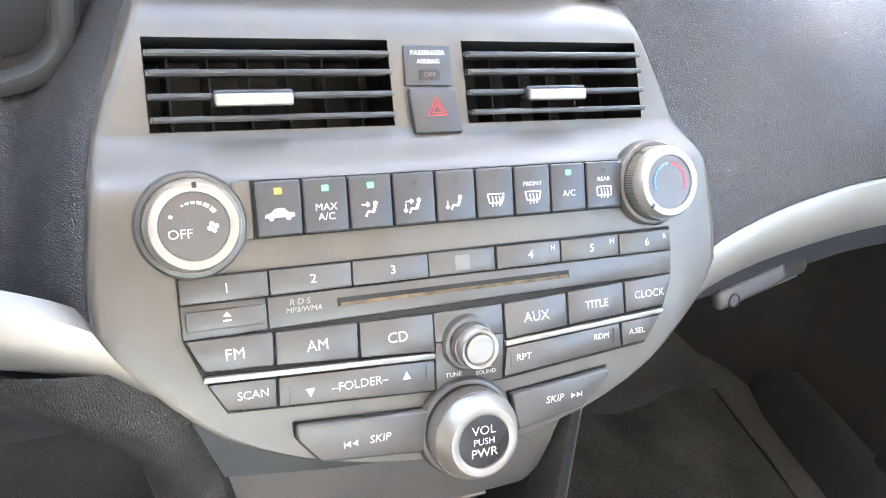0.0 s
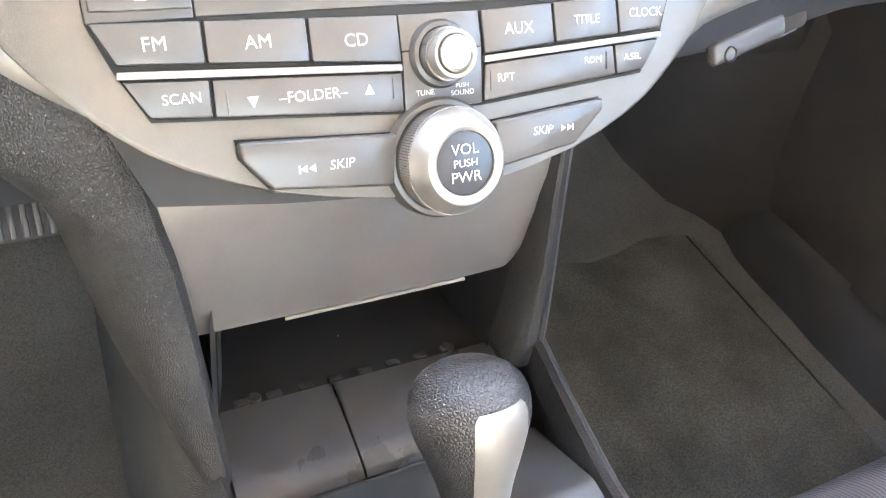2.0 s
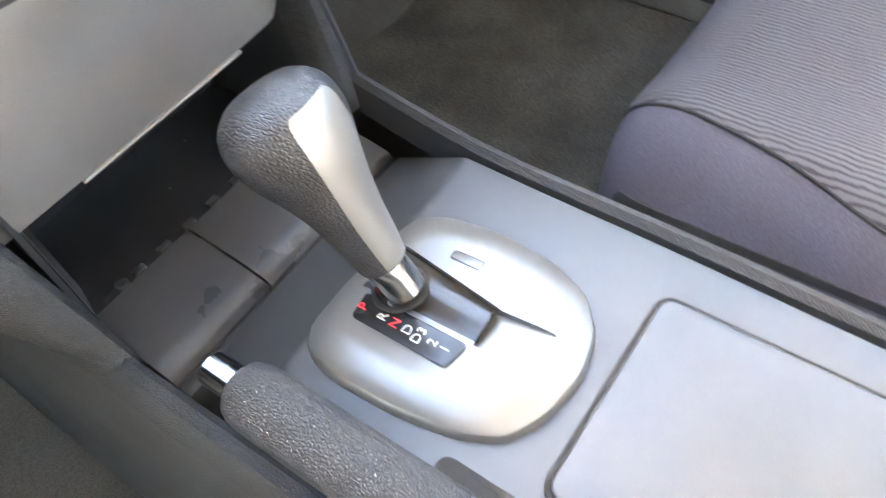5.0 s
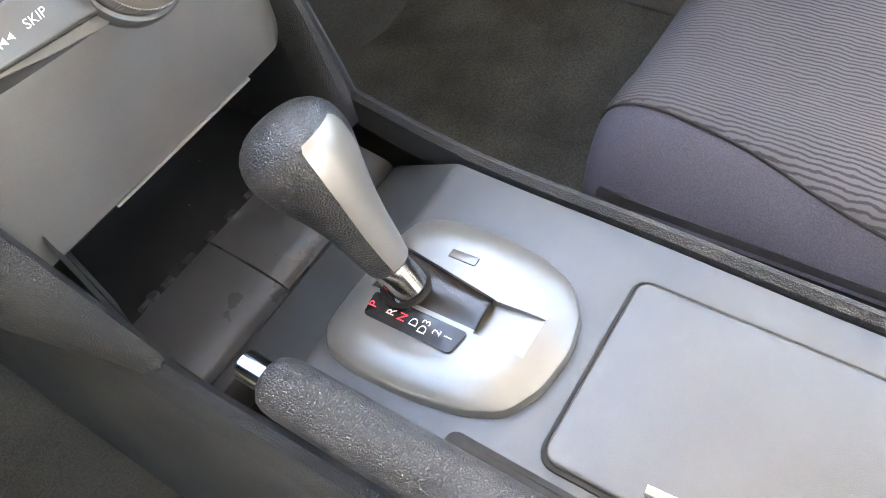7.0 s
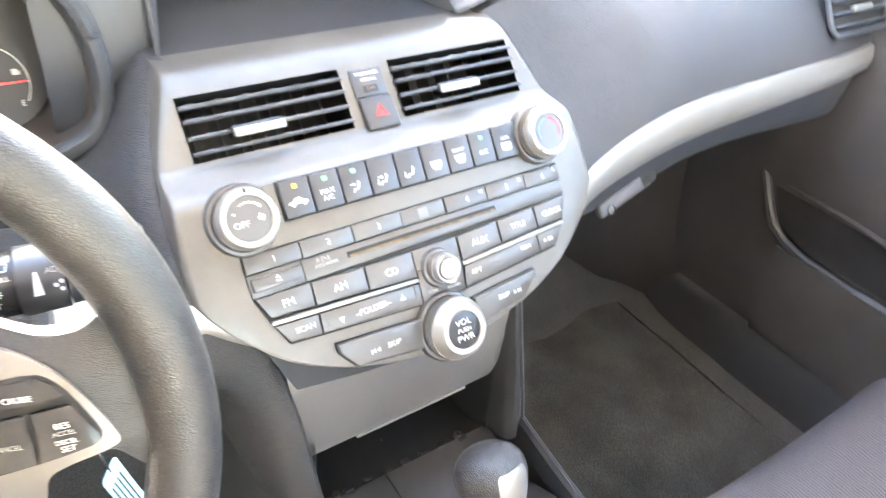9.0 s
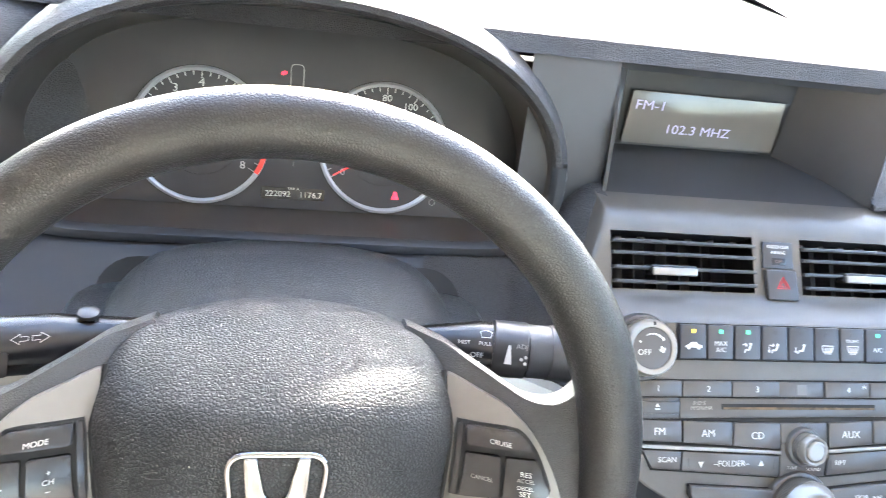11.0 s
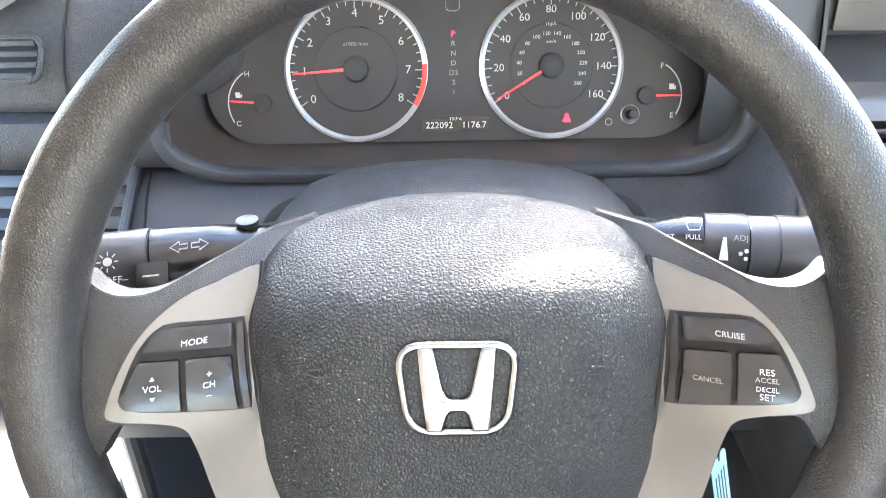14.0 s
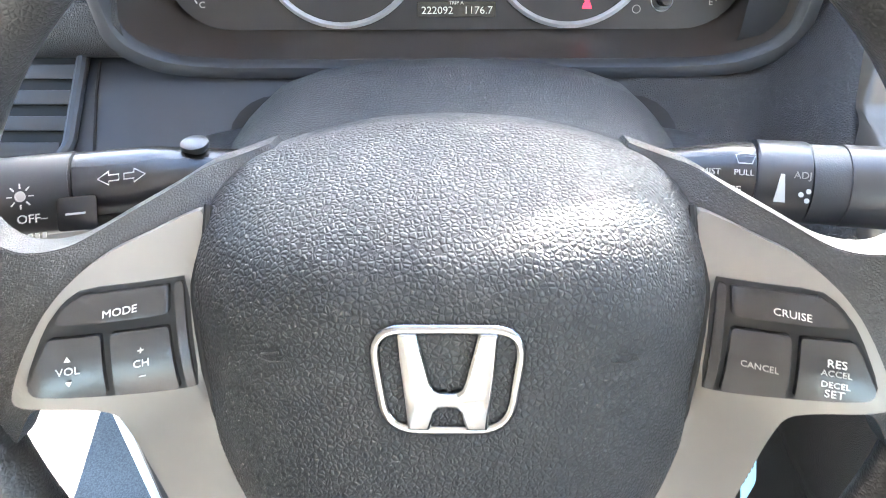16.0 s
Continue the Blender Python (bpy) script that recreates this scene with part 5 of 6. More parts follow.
part("wiper_symbol", tube([SR @ Vector((0.011 + x, 0.0065 + y, -0.0006)) for x, y in ((-0.004, 0.002), (0, 0.003), (0.004, 0.002), (0.0028, -0.0015), (-0.0028, -0.0015))], 0.0003, 5, True), WHITE, right, smooth=False)
AW = basis((-0.2790, 0.2302, 0.7693), (0.99, -0.12, 0), (0, 0.50, 0.866))
part("adjust_wedge", prism(AW, [(-0.0035, -0.0062), (0.0012, -0.0062), (0.0005, 0.0058), (-0.0010, 0.0058)], 0.0006, 0), WHITE, right, smooth=False)
lettering(AW @ pose(0.008, 0.0055, 0.0), "ADJ", 0.0042, right, DIMPRINT)
part("drop_marks", join(*[lathe(AW @ pose(0.0075 + dx, -0.0025 + dy, 0.0004), [(0.0011, 0), (0.0011, 0.0003), (0, 0.0003)], 10) for dx, dy in ((0, 0), (0.003, 0.0015), (0.0025, -0.0025))]), WHITE, right, smooth=False)

# ---- steering wheel ----
wheel = thing("steering_wheel", "dark gray four-spoke steering wheel with silver spoke trim and worn rim", "steering wheel", (XC, 0.15, 0.762))
WM = basis((XC, 0.150, 0.762), (1, 0, 0), (0, 0.309, 0.951))
rows = []
for i in range(120):
    t = 2 * math.pi * i / 120
    c, s = math.cos(t), math.sin(t)
    grip = 0.0012 * math.exp(-((abs(c) - 0.92) / 0.12) ** 2)
    rr, ra = 0.0165 + grip, 0.0158 + grip
    row = []
    for j in range(20):
        a = 2 * math.pi * j / 20
        R = 0.1785 + rr * math.cos(a)
        row.append(WM @ Vector((R * c, R * s - 0.006, 0.008 + ra * math.sin(a))))
    rows.append(row)
rows.append(rows[0])
bm = loft(rows, True)
bmesh.ops.remove_doubles(bm, verts=bm.verts, dist=1e-7)
part("rim", bm, RIMVINYL, wheel, "worn grained rim")

def chaikin(pts, times=2):
    for _ in range(times):
        out = []
        for i, p in enumerate(pts):
            q = pts[(i + 1) % len(pts)]
            out += [(0.8 * p[0] + 0.2 * q[0], 0.8 * p[1] + 0.2 * q[1]), (0.2 * p[0] + 0.8 * q[0], 0.2 * p[1] + 0.8 * q[1])]
        pts = out
    return pts


PADOUT = [(0.0, 0.064), (0.03, 0.0625), (0.055, 0.0585), (0.0764, 0.0525), (0.0859, 0.0445), (0.0919, 0.0360), (0.0940, 0.0240), (0.0950, 0.010), (0.0946, -0.0018), (0.0928, -0.0218), (0.0912, -0.0367), (0.0876, -0.0556), (0.0820, -0.0739), (0.0740, -0.0900), (0.0640, -0.1000), (0.048, -0.105), (0.024, -0.109), (0.0, -0.1098)]
full = chaikin(PADOUT + [(-x, v) for x, v in PADOUT[-2:0:-1]], 2)


def pad_edge(v):
    return curve([(-0.11, -0.004), (-0.07, -0.006), (-0.03, -0.008), (0.0, -0.011), (0.02, -0.018), (0.0525, -0.046), (0.064, -0.060)], v)


rows = []
for k in range(24):
    r = 1 - k / 24
    row = []
    for x, v in full:
        e = pad_edge(v)
        drop = r**3.2
        row.append(WM @ Vector((x * r, v * r + (1 - r) * 0.004, 0.0235 + (e - 0.0235) * drop)))
    rows.append(row)
base_row = [WM @ Vector((x * 0.985, v * 0.985, pad_edge(v) - 0.02)) for x, v in full]
bm = loft([base_row] + rows, True)
bm.verts.ensure_lookup_table()
bm.faces.new(list(bm.verts)[-len(full):])
part("airbag_cover", bm, COVER, wheel, "grained vinyl airbag cover")

KEYN = [(0.0907, 0.0372, -0.0275), (0.076, 0.052, -0.047), (0.095, 0.014, -0.0134), (0.1367, 0.0168, 0.008), (0.1495, -0.0206, 0.018), (0.1415, -0.018, 0.0175), (0.1214, -0.0288, 0.010), (0.093, -0.015, -0.003), (0.0925, -0.037, -0.006), (0.0975, -0.119, -0.008), (0.0718, -0.119, -0.012), (0.13, 0.032, -0.004), (0.165, 0.0, 0.010), (0.165, 0.035, 0.004), (0.16, -0.05, 0.009), (0.12, -0.16, 0.006), (0.095, -0.165, 0.004)]


SPOKE_KEYS = np.array(KEYN)


def bend(d2):
    return 0.5 * d2 * np.log(d2 + 1e-12)


def fit_plate():
    n = len(SPOKE_KEYS)
    p = np.c_[np.ones(n), SPOKE_KEYS[:, :2]]
    k = bend(((SPOKE_KEYS[:, None, :2] - SPOKE_KEYS[None, :, :2]) ** 2).sum(-1)) + 2e-4 * np.eye(n)
    return np.linalg.solve(np.block([[k, p], [p.T, np.zeros((3, 3))]]), np.r_[SPOKE_KEYS[:, 2], 0, 0, 0])


PLATE_W = fit_plate()


def spoke_h(x, v):
    """Height of the spoke's smooth face over the wheel plane."""
    x = abs(x)
    d = bend(((SPOKE_KEYS[:, :2] - (x, v)) ** 2).sum(-1))
    return float(d @ PLATE_W[:-3] + PLATE_W[-3] + PLATE_W[-2] * x + PLATE_W[-1] * v)


def sheet(pts, lift, thick, r=0.0015, cuts=3, times=2):
    bm = bmesh.new()
    bm.faces.new([bm.verts.new((x, v, 0)) for x, v in (chaikin(pts, times) if times else round_poly(pts, 0.0014, 4))])
    bmesh.ops.triangulate(bm, faces=bm.faces)
    for _ in range(cuts):
        bmesh.ops.subdivide_edges(bm, edges=[e for e in bm.edges if e.calc_length() > 0.005], cuts=1)
        bmesh.ops.triangulate(bm, faces=bm.faces)
    top = list(bm.faces)
    ext = bmesh.ops.extrude_face_region(bm, geom=top)
    up = {v for v in ext["geom"] if isinstance(v, bmesh.types.BMVert)}
    for v in bm.verts:
        h = spoke_h(v.co.x, v.co.y) + lift
        v.co.z = h if v in up else h - thick
    if r:
        es = [e for e in bm.edges if len(e.link_faces) == 2 and e.calc_face_angle(0) > 0.9 and all(v in up for v in e.verts)]
        bmesh.ops.bevel(bm, geom=es, offset=r, segments=3, affect="EDGES", clamp_overlap=True)
    bmesh.ops.transform(bm, matrix=WM, verts=bm.verts)
    return bm


CAPGLOSS = material("glossy_black_cap", (0.020, 0.020, 0.022), 0.24, 0.0, 0.15, 0.0007, 0.1, 0.03, dust=0.02)
for s in (-1, 1):
    flip = lambda pts: [(s * x, v) for x, v in pts]
    part("spoke", sheet(flip([(0.066, 0.0570), (0.080, 0.0535), (0.092, 0.0510), (0.102, 0.0455), (0.116, 0.0390), (0.130, 0.0320), (0.138, 0.0306), (0.147, 0.0310), (0.155, 0.0345), (0.162, 0.042), (0.172, 0.036), (0.178, 0.0), (0.170, -0.050), (0.160, -0.044), (0.152, -0.0310), (0.1475, -0.0243), (0.143, -0.0214), (0.1300, -0.0222), (0.118, -0.0275), (0.09, -0.04), (0.085, 0.0)]), -0.0030, 0.014, 0.005), RUBBER, wheel, "rubber covered spoke")
    part("lower_spoke", sheet(flip([(0.070, -0.095), (0.066, -0.125), (0.054, -0.160), (0.028, -0.160), (0.042, -0.125), (0.046, -0.100)]), -0.006, 0.010, 0.002), RUBBER, wheel, "rubber covered lower spoke")
    part("spoke_trim", sheet(flip([(0.0905, 0.0385), (0.0981, 0.0366), (0.1081, 0.0329), (0.1179, 0.0298), (0.1255, 0.0252), (0.1321, 0.0191), (0.1371, 0.0124), (0.1416, 0.0041), (0.1456, -0.0046), (0.148, -0.0113), (0.1491, -0.0150), (0.1481, -0.0175), (0.1436, -0.0186), (0.1293, -0.0209), (0.1205, -0.0240), (0.1172, -0.0278), (0.1149, -0.0384), (0.1128, -0.0567), (0.1081, -0.0859), (0.1031, -0.1064), (0.0953, -0.1260), (0.0850, -0.1580), (0.0520, -0.1580), (0.0624, -0.1249), (0.0705, -0.0989), (0.0804, -0.0754), (0.0859, -0.0586), (0.0895, -0.0335), (0.0905, -0.0163), (0.092, -0.0018), (0.0935, 0.0093), (0.0935, 0.0159), (0.0925, 0.0199), (0.0905, 0.0282)]), 0.0016, 0.008, 0.0018), WHEELSILVER, wheel, "satin silver spoke trim")
    part("button_frame", sheet(flip([(0.0945, 0.0178), (0.1000, 0.0180), (0.1250, 0.0200), (0.1305, 0.0165), (0.1360, 0.0090), (0.1430, -0.0085), (0.1420, -0.0120), (0.1390, -0.0140), (0.1180, -0.0176), (0.0965, -0.0214), (0.0910, -0.0214)]), 0.0021, 0.004, 0, times=1), GAP, wheel, "dark joint round the buttons")
    b1 = part("wheel_button", sheet(flip([(0.1326, 0.0105), (0.1294, 0.0157), (0.1246, 0.0185), (0.0994, 0.0166), (0.0993, 0.0073)]), 0.0046, 0.005, 0.0014, times=0), CAPGLOSS, wheel, "glossy black steering wheel button")
    b2 = part("wheel_button", sheet(flip([(0.1340, 0.0062), (0.1188, 0.0052), (0.1181, -0.0160), (0.1385, -0.0128), (0.1408, -0.0114), (0.1412, -0.0089)]), 0.0046, 0.005, 0.0014, times=0), CAPGLOSS, wheel, "glossy black steering wheel button")
    b3 = part("wheel_button", sheet(flip([(0.1163, 0.0050), (0.0993, 0.0033), (0.0968, -0.0200), (0.1156, -0.0166)]), 0.0046, 0.005, 0.0014, times=0), CAPGLOSS, wheel, "glossy black steering wheel button")
    part("edge_strip", sheet(flip([(0.0983, 0.0167), (0.0955, 0.0168), (0.0920, -0.0206), (0.0948, -0.0204)]), 0.0040, 0.006, 0.0007, times=0), CAPGLOSS, wheel)
    part("cover_gap", tube([WM @ Vector((s * (x - 0.0006), v, spoke_h(x, v) + 0.0010)) for x, v in ((0.0898, 0.0392), (0.0902, 0.0282), (0.0922, 0.0199), (0.0932, 0.0140), (0.0931, 0.0093), (0.0917, -0.0018), (0.0903, -0.0163), (0.0892, -0.0335), (0.0856, -0.0586), (0.0801, -0.0754), (0.0702, -0.0989), (0.0621, -0.1249))], 0.0015, 8), GAP, wheel, "dark gap beside the airbag cover")

    def on_wheel(x, v, words, size, parent, sq=1.0, mat=None):
        h = spoke_h(s * x, v) + 0.0057
        dx = (spoke_h(s * (x + 0.003), v) - spoke_h(s * (x - 0.003), v)) / 0.006 * s
        dv = (spoke_h(x, v + 0.003) - spoke_h(x, v - 0.003)) / 0.006
        M = WM @ basis((s * x, v, h), (1, 0, dx), (0, 1, dv))
        if words in ("up", "down"):
            d = 1 if words == "up" else -1
            part("arrow", prism(M, [(-size, -size * 0.8 * d), (size, -size * 0.8 * d), (0, size * 0.8 * d)][::d], 0.0002, 0), WHITE, parent, smooth=False)
        else:
            lettering(M, words, size, parent, mat, squeeze=sq)

    if s < 0:
        on_wheel(0.1130, 0.0118, "MODE", 0.0038, b1)
        on_wheel(0.1280, -0.0045, "VOL", 0.0037, b2), on_wheel(0.1280, -0.0003, "up", 0.0011, b2), on_wheel(0.1280, -0.0088, "down", 0.0011, b2)
        on_wheel(0.1070, -0.0065, "CH", 0.0037, b3), on_wheel(0.1070, -0.0022, "+", 0.0042, b3), on_wheel(0.1070, -0.0108, "–", 0.0042, b3)
    else:
        on_wheel(0.1160, 0.0120, "CRUISE", 0.0036, b1)
        on_wheel(0.1070, -0.0070, "CANCEL", 0.0031, b3, mat=DIMPRINT)
        on_wheel(0.1285, -0.0010, "RES", 0.0038, b2), on_wheel(0.1285, -0.0042, "ACCEL", 0.0029, b2, mat=DIMPRINT), on_wheel(0.1285, -0.0080, "DECEL", 0.0029, b2), on_wheel(0.1285, -0.0112, "SET", 0.0038, b2)

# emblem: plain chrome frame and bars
EM = WM @ pose(0, -0.0030, 0.0232)
ringpts = [(0.0246, 0.0187), (-0.0246, 0.0187), (-0.0203, -0.0190), (0.0203, -0.0190)]
EMUP = tuple(WM.to_3x3() @ Vector((0, 0, 1)))
part("emblem_base", prism(EM, round_poly(ringpts, 0.011), 0.0006, 0), COVER, wheel, "grained badge field")
part("emblem_frame", tube([EM @ Vector((x, y, 0.0012)) for x, y in round_poly(ringpts, 0.011)], 0.0017, 12, True, squash=0.8, up=EMUP), CHROME, wheel, "polished chrome emblem frame")
half = [(0.0, -0.0040), (0.0030, -0.0040), (0.0046, -0.0026), (0.0056, 0.0002), (0.0096, 0.0180), (0.0162, 0.0180), (0.0155, 0.0060), (0.0144, -0.0060), (0.0133, -0.0184), (0.0060, -0.0184), (0.0040, -0.0112), (0.0028, -0.0098), (0.0, -0.0096)]
part("emblem_centre", prism(EM, half + [(-x, y) for x, y in half[-2:0:-1]], 0.0032, 0.0012, 3), CHROME, wheel, "polished chrome bars")
for sx in (-1, 1):
    part("horn_mark", tube([WM @ Vector((sx * 0.058 + x * sx, y + 0.003, 0.0178)) for x, y in ((-0.005, 0.002), (-0.005, -0.003), (0.001, -0.003), (0.005, -0.0015), (0.004, 0.0), (-0.002, 0.0005))], 0.0004, 5), BLACK, wheel)

# key tag below the column
tag = thing("key_tag", "pale blue paper key tag hanging below the steering column", "key tag", (-0.27, 0.19, 0.60))
TM = basis((-0.2655, 0.200, 0.618), (0.62, 0.76, 0.15), (-0.24, 0.0, 0.97))
part("tag", prism(TM, rounded(0.018, 0.066, 0.003), 0.0008, 0), material("pale_blue_card", (0.30, 0.58, 0.72), 0.6, var=0.05), tag)
part("tag_print", join(*[prism(TM @ pose(-0.006 + k * 0.0035, 0.006, 0.0009), [(-0.0007, -0.02), (0.0007, -0.02), (0.0007, 0.016), (-0.0007, 0.016)], 0.0001, 0) for k in range(4)]), BLACK, tag, smooth=False)
part("loop", tube([TM @ Vector((0, 0.03, 0)), TM @ Vector((0.004, 0.05, 0.0)), TM @ Vector((0.01, 0.07, 0.002)), (-0.31, 0.27, 0.70)], 0.0012, 6), CHROME, tag)

# two embossed lines low on the airbag cover
for k, (w, v) in enumerate(((0.020, -0.070), (0.026, -0.0775))):
    part("embossed_line", box(WM @ pose(0, v, 0.0158 - 0.003 * k, -8), w, 0.0035, 0.0012, 0.0006), COVER, wheel)


# ---- lower centre: drawer, pocket, console ----
con = thing("center_console", "dark gray centre console with shifter plate and storage tray", "centre console", (0, 0.05, 0.1))
drawer = thing("storage_drawer", "closed satin gray pull-down storage compartment door", "storage compartment", (0, 0.27, 0.48))


def drawer_low(x):
    return 0.4738 + 0.006 * max(0.0, x / 0.13) ** 4 + 0.012 * max(0.0, (x - 0.086) / 0.013) ** 2.4


def drawer_row(x):
    zb = drawer_low(x)
    side = 0.002 * max(0.0, (abs(x + 0.016) - 0.105) / 0.01)
    return [(x, 0.285, 0.5925), (x, 0.270 + side, 0.5915), (x, 0.2645 + side, 0.5885), (x, 0.2620 + side, 0.582), (x, 0.2612 + side, 0.565), (x, 0.263 + side, 0.535), (x, 0.2665 + side, 0.512), (x, 0.269 + side, zb + 0.010), (x, 0.271 + side, zb + 0.003), (x, 0.277, zb), (x, 0.30, zb + 0.002)]


part("door", loft([drawer_row(x) for x in [-0.131, -0.130, -0.127, -0.12, -0.09, -0.06, -0.03, 0, 0.03, 0.06, 0.08, 0.086, 0.090, 0.093, 0.096, 0.098, 0.099]]), DRAWER, drawer)
part("pull_strip", tube([(x, 0.2700, drawer_low(x) + 0.0022) for x in span(-0.064, 0.058, 20)], 0.0013, 8), KNOBSILVER, drawer, "thin gray pull strip")
part("under_stack_panel", loft([[(x, 0.290, 0.5945), (x, 0.2665, 0.5950), (x, 0.2630, 0.5975), (x, 0.2625, 0.604), (x, 0.266, 0.625), (x, 0.285, 0.660)] for x in span(-0.138, 0.104, 14)]), HARD, con, "charcoal panel between the radio and the drawer")

PX0, PX1 = -0.108, 0.102
part("pocket", shell([[(PX0, 0.272, 0.50), (PX0, 0.272, 0.388)], [(PX0 + 0.006, 0.30, 0.50), (PX0 + 0.006, 0.30, 0.388)], [(PX0 + 0.012, 0.372, 0.50), (PX0 + 0.012, 0.372, 0.388)], [(PX1 - 0.012, 0.372, 0.50), (PX1 - 0.012, 0.372, 0.388)], [(PX1 - 0.006, 0.30, 0.50), (PX1 - 0.006, 0.30, 0.388)], [(PX1, 0.272, 0.50), (PX1, 0.272, 0.388)]], 0.004), POCKET, con, "black open storage pocket")
part("pocket_floor", box(pose((PX0 + PX1) / 2, 0.325, 0.380), PX1 - PX0, 0.11, 0.008, 0.001), POCKET, con)
part("pocket_roof", box(pose((PX0 + PX1) / 2, 0.33, 0.497), PX1 - PX0 + 0.02, 0.12, 0.006, 0.001), POCKET, con)
for x0, x1 in ((PX0 + 0.0005, -0.0268), (-0.0252, PX1 - 0.001)):
    lid = loft([[(x, 0.276, 0.384), (x, 0.275, 0.390), (x, 0.255, 0.3885), (x, 0.225, 0.3845), (x, 0.209, 0.381), (x, 0.205, 0.377), (x, 0.204, 0.366)] for x in span(x0, x1, 6)])
    bmesh.ops.solidify(lid, geom=list(lid.faces), thickness=0.003)
    part("tray_lid", lid, LIDGRAY, con, "dark gray tray lid")
for sx, x0, x1 in ((-1, PX0 - 0.002, PX0 + 0.013), (1, PX1 + 0.002, PX1 - 0.010)):
    part("pocket_cheek", loft([[(x0, 0.262, z), (x0 + (x1 - x0) * 0.35, 0.272, z), (x1, 0.302, z), (x1, 0.372, z)] for z in (0.388, 0.42, 0.46, 0.50)]), BLACK, con, "dark pocket cheek")
for x in (-0.079, 0.068):
    part("lid_hinge", lathe(pose(x, 0.2795, 0.387), [(0.0045, -0.004), (0.0045, 0.003), (0.0035, 0.0042), (0, 0.0042)], 16), GAP, con)
for i in range(8):
    part("catch", box(pose(-0.088 + i * 0.022, 0.2785, 0.386), 0.010, 0.005, 0.005, 0.001), GAP, con)
part("tray_front", box(pose((PX0 + PX1) / 2, 0.20, 0.335), PX1 - PX0, 0.012, 0.04, 0.003), BLACK, con)


# grained side panels beside the pocket
def side_panel(s, label):
    rows = []
    if s < 0:
        keys = ((0.650, 0.150, 0.280, 0.330), (0.625, 0.146, 0.268, 0.270), (0.600, 0.140, 0.260, 0.215), (0.575, 0.136, 0.257, 0.188), (0.55, 0.131, 0.252, 0.178), (0.52, 0.127, 0.246, 0.172), (0.49, 0.124, 0.239, 0.166), (0.46, 0.121, 0.231, 0.158), (0.44, 0.119, 0.224, 0.149), (0.42, 0.117, 0.217, 0.139), (0.405, 0.116, 0.212, 0.133))
        for z, xf, yf, xo in keys:
            w = xo - xf
            row = [(xf - 0.008, yf + 0.03), (xf - 0.0065, yf + 0.006), (xf - 0.003, yf + 0.001), (xf + 0.004, yf - 0.001)]
            for k in range(1, 11):
                a = math.pi / 2 * k / 10
                row.append((xf + 0.004 + (w - 0.004) * math.sin(a), yf - 0.001 + 0.085 * (1 - math.cos(a))))
            row += [(xo + 0.002, yf + 0.15), (xo + 0.004, yf + 0.30)]
            rows.append([(-x, y, z) for x, y in row])
    else:
        for z, x0, x1 in ((0.615, 0.086, 0.100), (0.58, 0.0885, 0.1030), (0.55, 0.091, 0.1070), (0.50, 0.0975, 0.1140), (0.45, 0.0985, 0.1210), (0.42, 0.0985, 0.1240), (0.40, 0.0985, 0.125)):
            y = 0.262 + (z - 0.60) * 0.10
            w = x1 - x0
            rows.append([(x0 - 0.002, y + 0.06, z), (x0, y + 0.006, z), (x0 + 0.003, y, z), (x0 + w * 0.3, y - 0.003, z), (x0 + w * 0.65, y - 0.003, z), (x1 - 0.003, y + 0.001, z), (x1, y + 0.006, z), (x1 + 0.001, y + 0.08, z), (x1 + 0.002, y + 0.25, z)])
    part("side_panel", loft(rows), FLANK, con, label)
    if s > 0:
        part("edge_rib", loft([[(r[5][0] - 0.004, r[5][1] - 0.004, r[5][2]), (r[5][0] - 0.002, r[5][1] - 0.006, r[5][2]), (r[5][0] + 0.0005, r[5][1] - 0.005, r[5][2]), (r[5][0] + 0.001, r[5][1] + 0.004, r[5][2])] for r in rows]), HARD, con)


side_panel(-1, "grained charcoal side panel")
side_panel(1, "grained charcoal side pillar")


def con_z(y):
    return curve([(-0.6, 0.43), (-0.1, 0.43), (0.0, 0.428), (0.1, 0.4205), (0.2, 0.412), (0.28, 0.408)], y)


# console top and flanks
top_rows = []
for y in span(-0.62, 0.12, 24) + [0.131, 0.135, 0.139, 0.145, 0.17, 0.20, 0.203]:
    z = con_z(y) - 0.55 * max(0.0, y - 0.136)
    xr = curve([(-0.6, 0.082), (-0.136, 0.083), (0.0, 0.088), (0.125, 0.097), (0.25, 0.112)], y)
    top_rows.append([(x, y, z - (0.004 if x < -0.079 else 0)) for x in (-0.083, -0.08, -0.06, -0.03, 0, 0.03, 0.06, xr - 0.006)] + [(xr - 0.001, y, z - 0.001), (xr, y, z - 0.006)])
part("console_top", loft(top_rows), CONSOLE, con, "satin gray console top")
for s in (-1, 1):
    rows = []
    for y in span(-0.62, 0.60, 40):
        z = con_z(y) + 0.004 + (0.012 * max(0, (y - 0.12) / 0.13) if s > 0 else 0)
        xi = curve([(-0.6, 0.084), (-0.136, 0.085), (0.0, 0.090), (0.125, 0.099), (0.25, 0.114), (0.3, 0.12)], y) if s > 0 else 0.112
        rows.append([(s * xi, y, z - 0.03), (s * (xi + 0.001), y, z - 0.004), (s * (xi + 0.005), y, z), (s * (xi + (0.012 if s < 0 else 0.009)), y, z - 0.001), (s * (xi + (0.021 if s < 0 else 0.015)), y, z - 0.010), (s * (xi + (0.030 if s < 0 else 0.021)), y, z - 0.05), (s * (xi + 0.042), y, z - 0.16), (s * (xi + 0.055), y, 0.08)])
    part("flank", loft(rows), FLANK, con, "grained console flank")
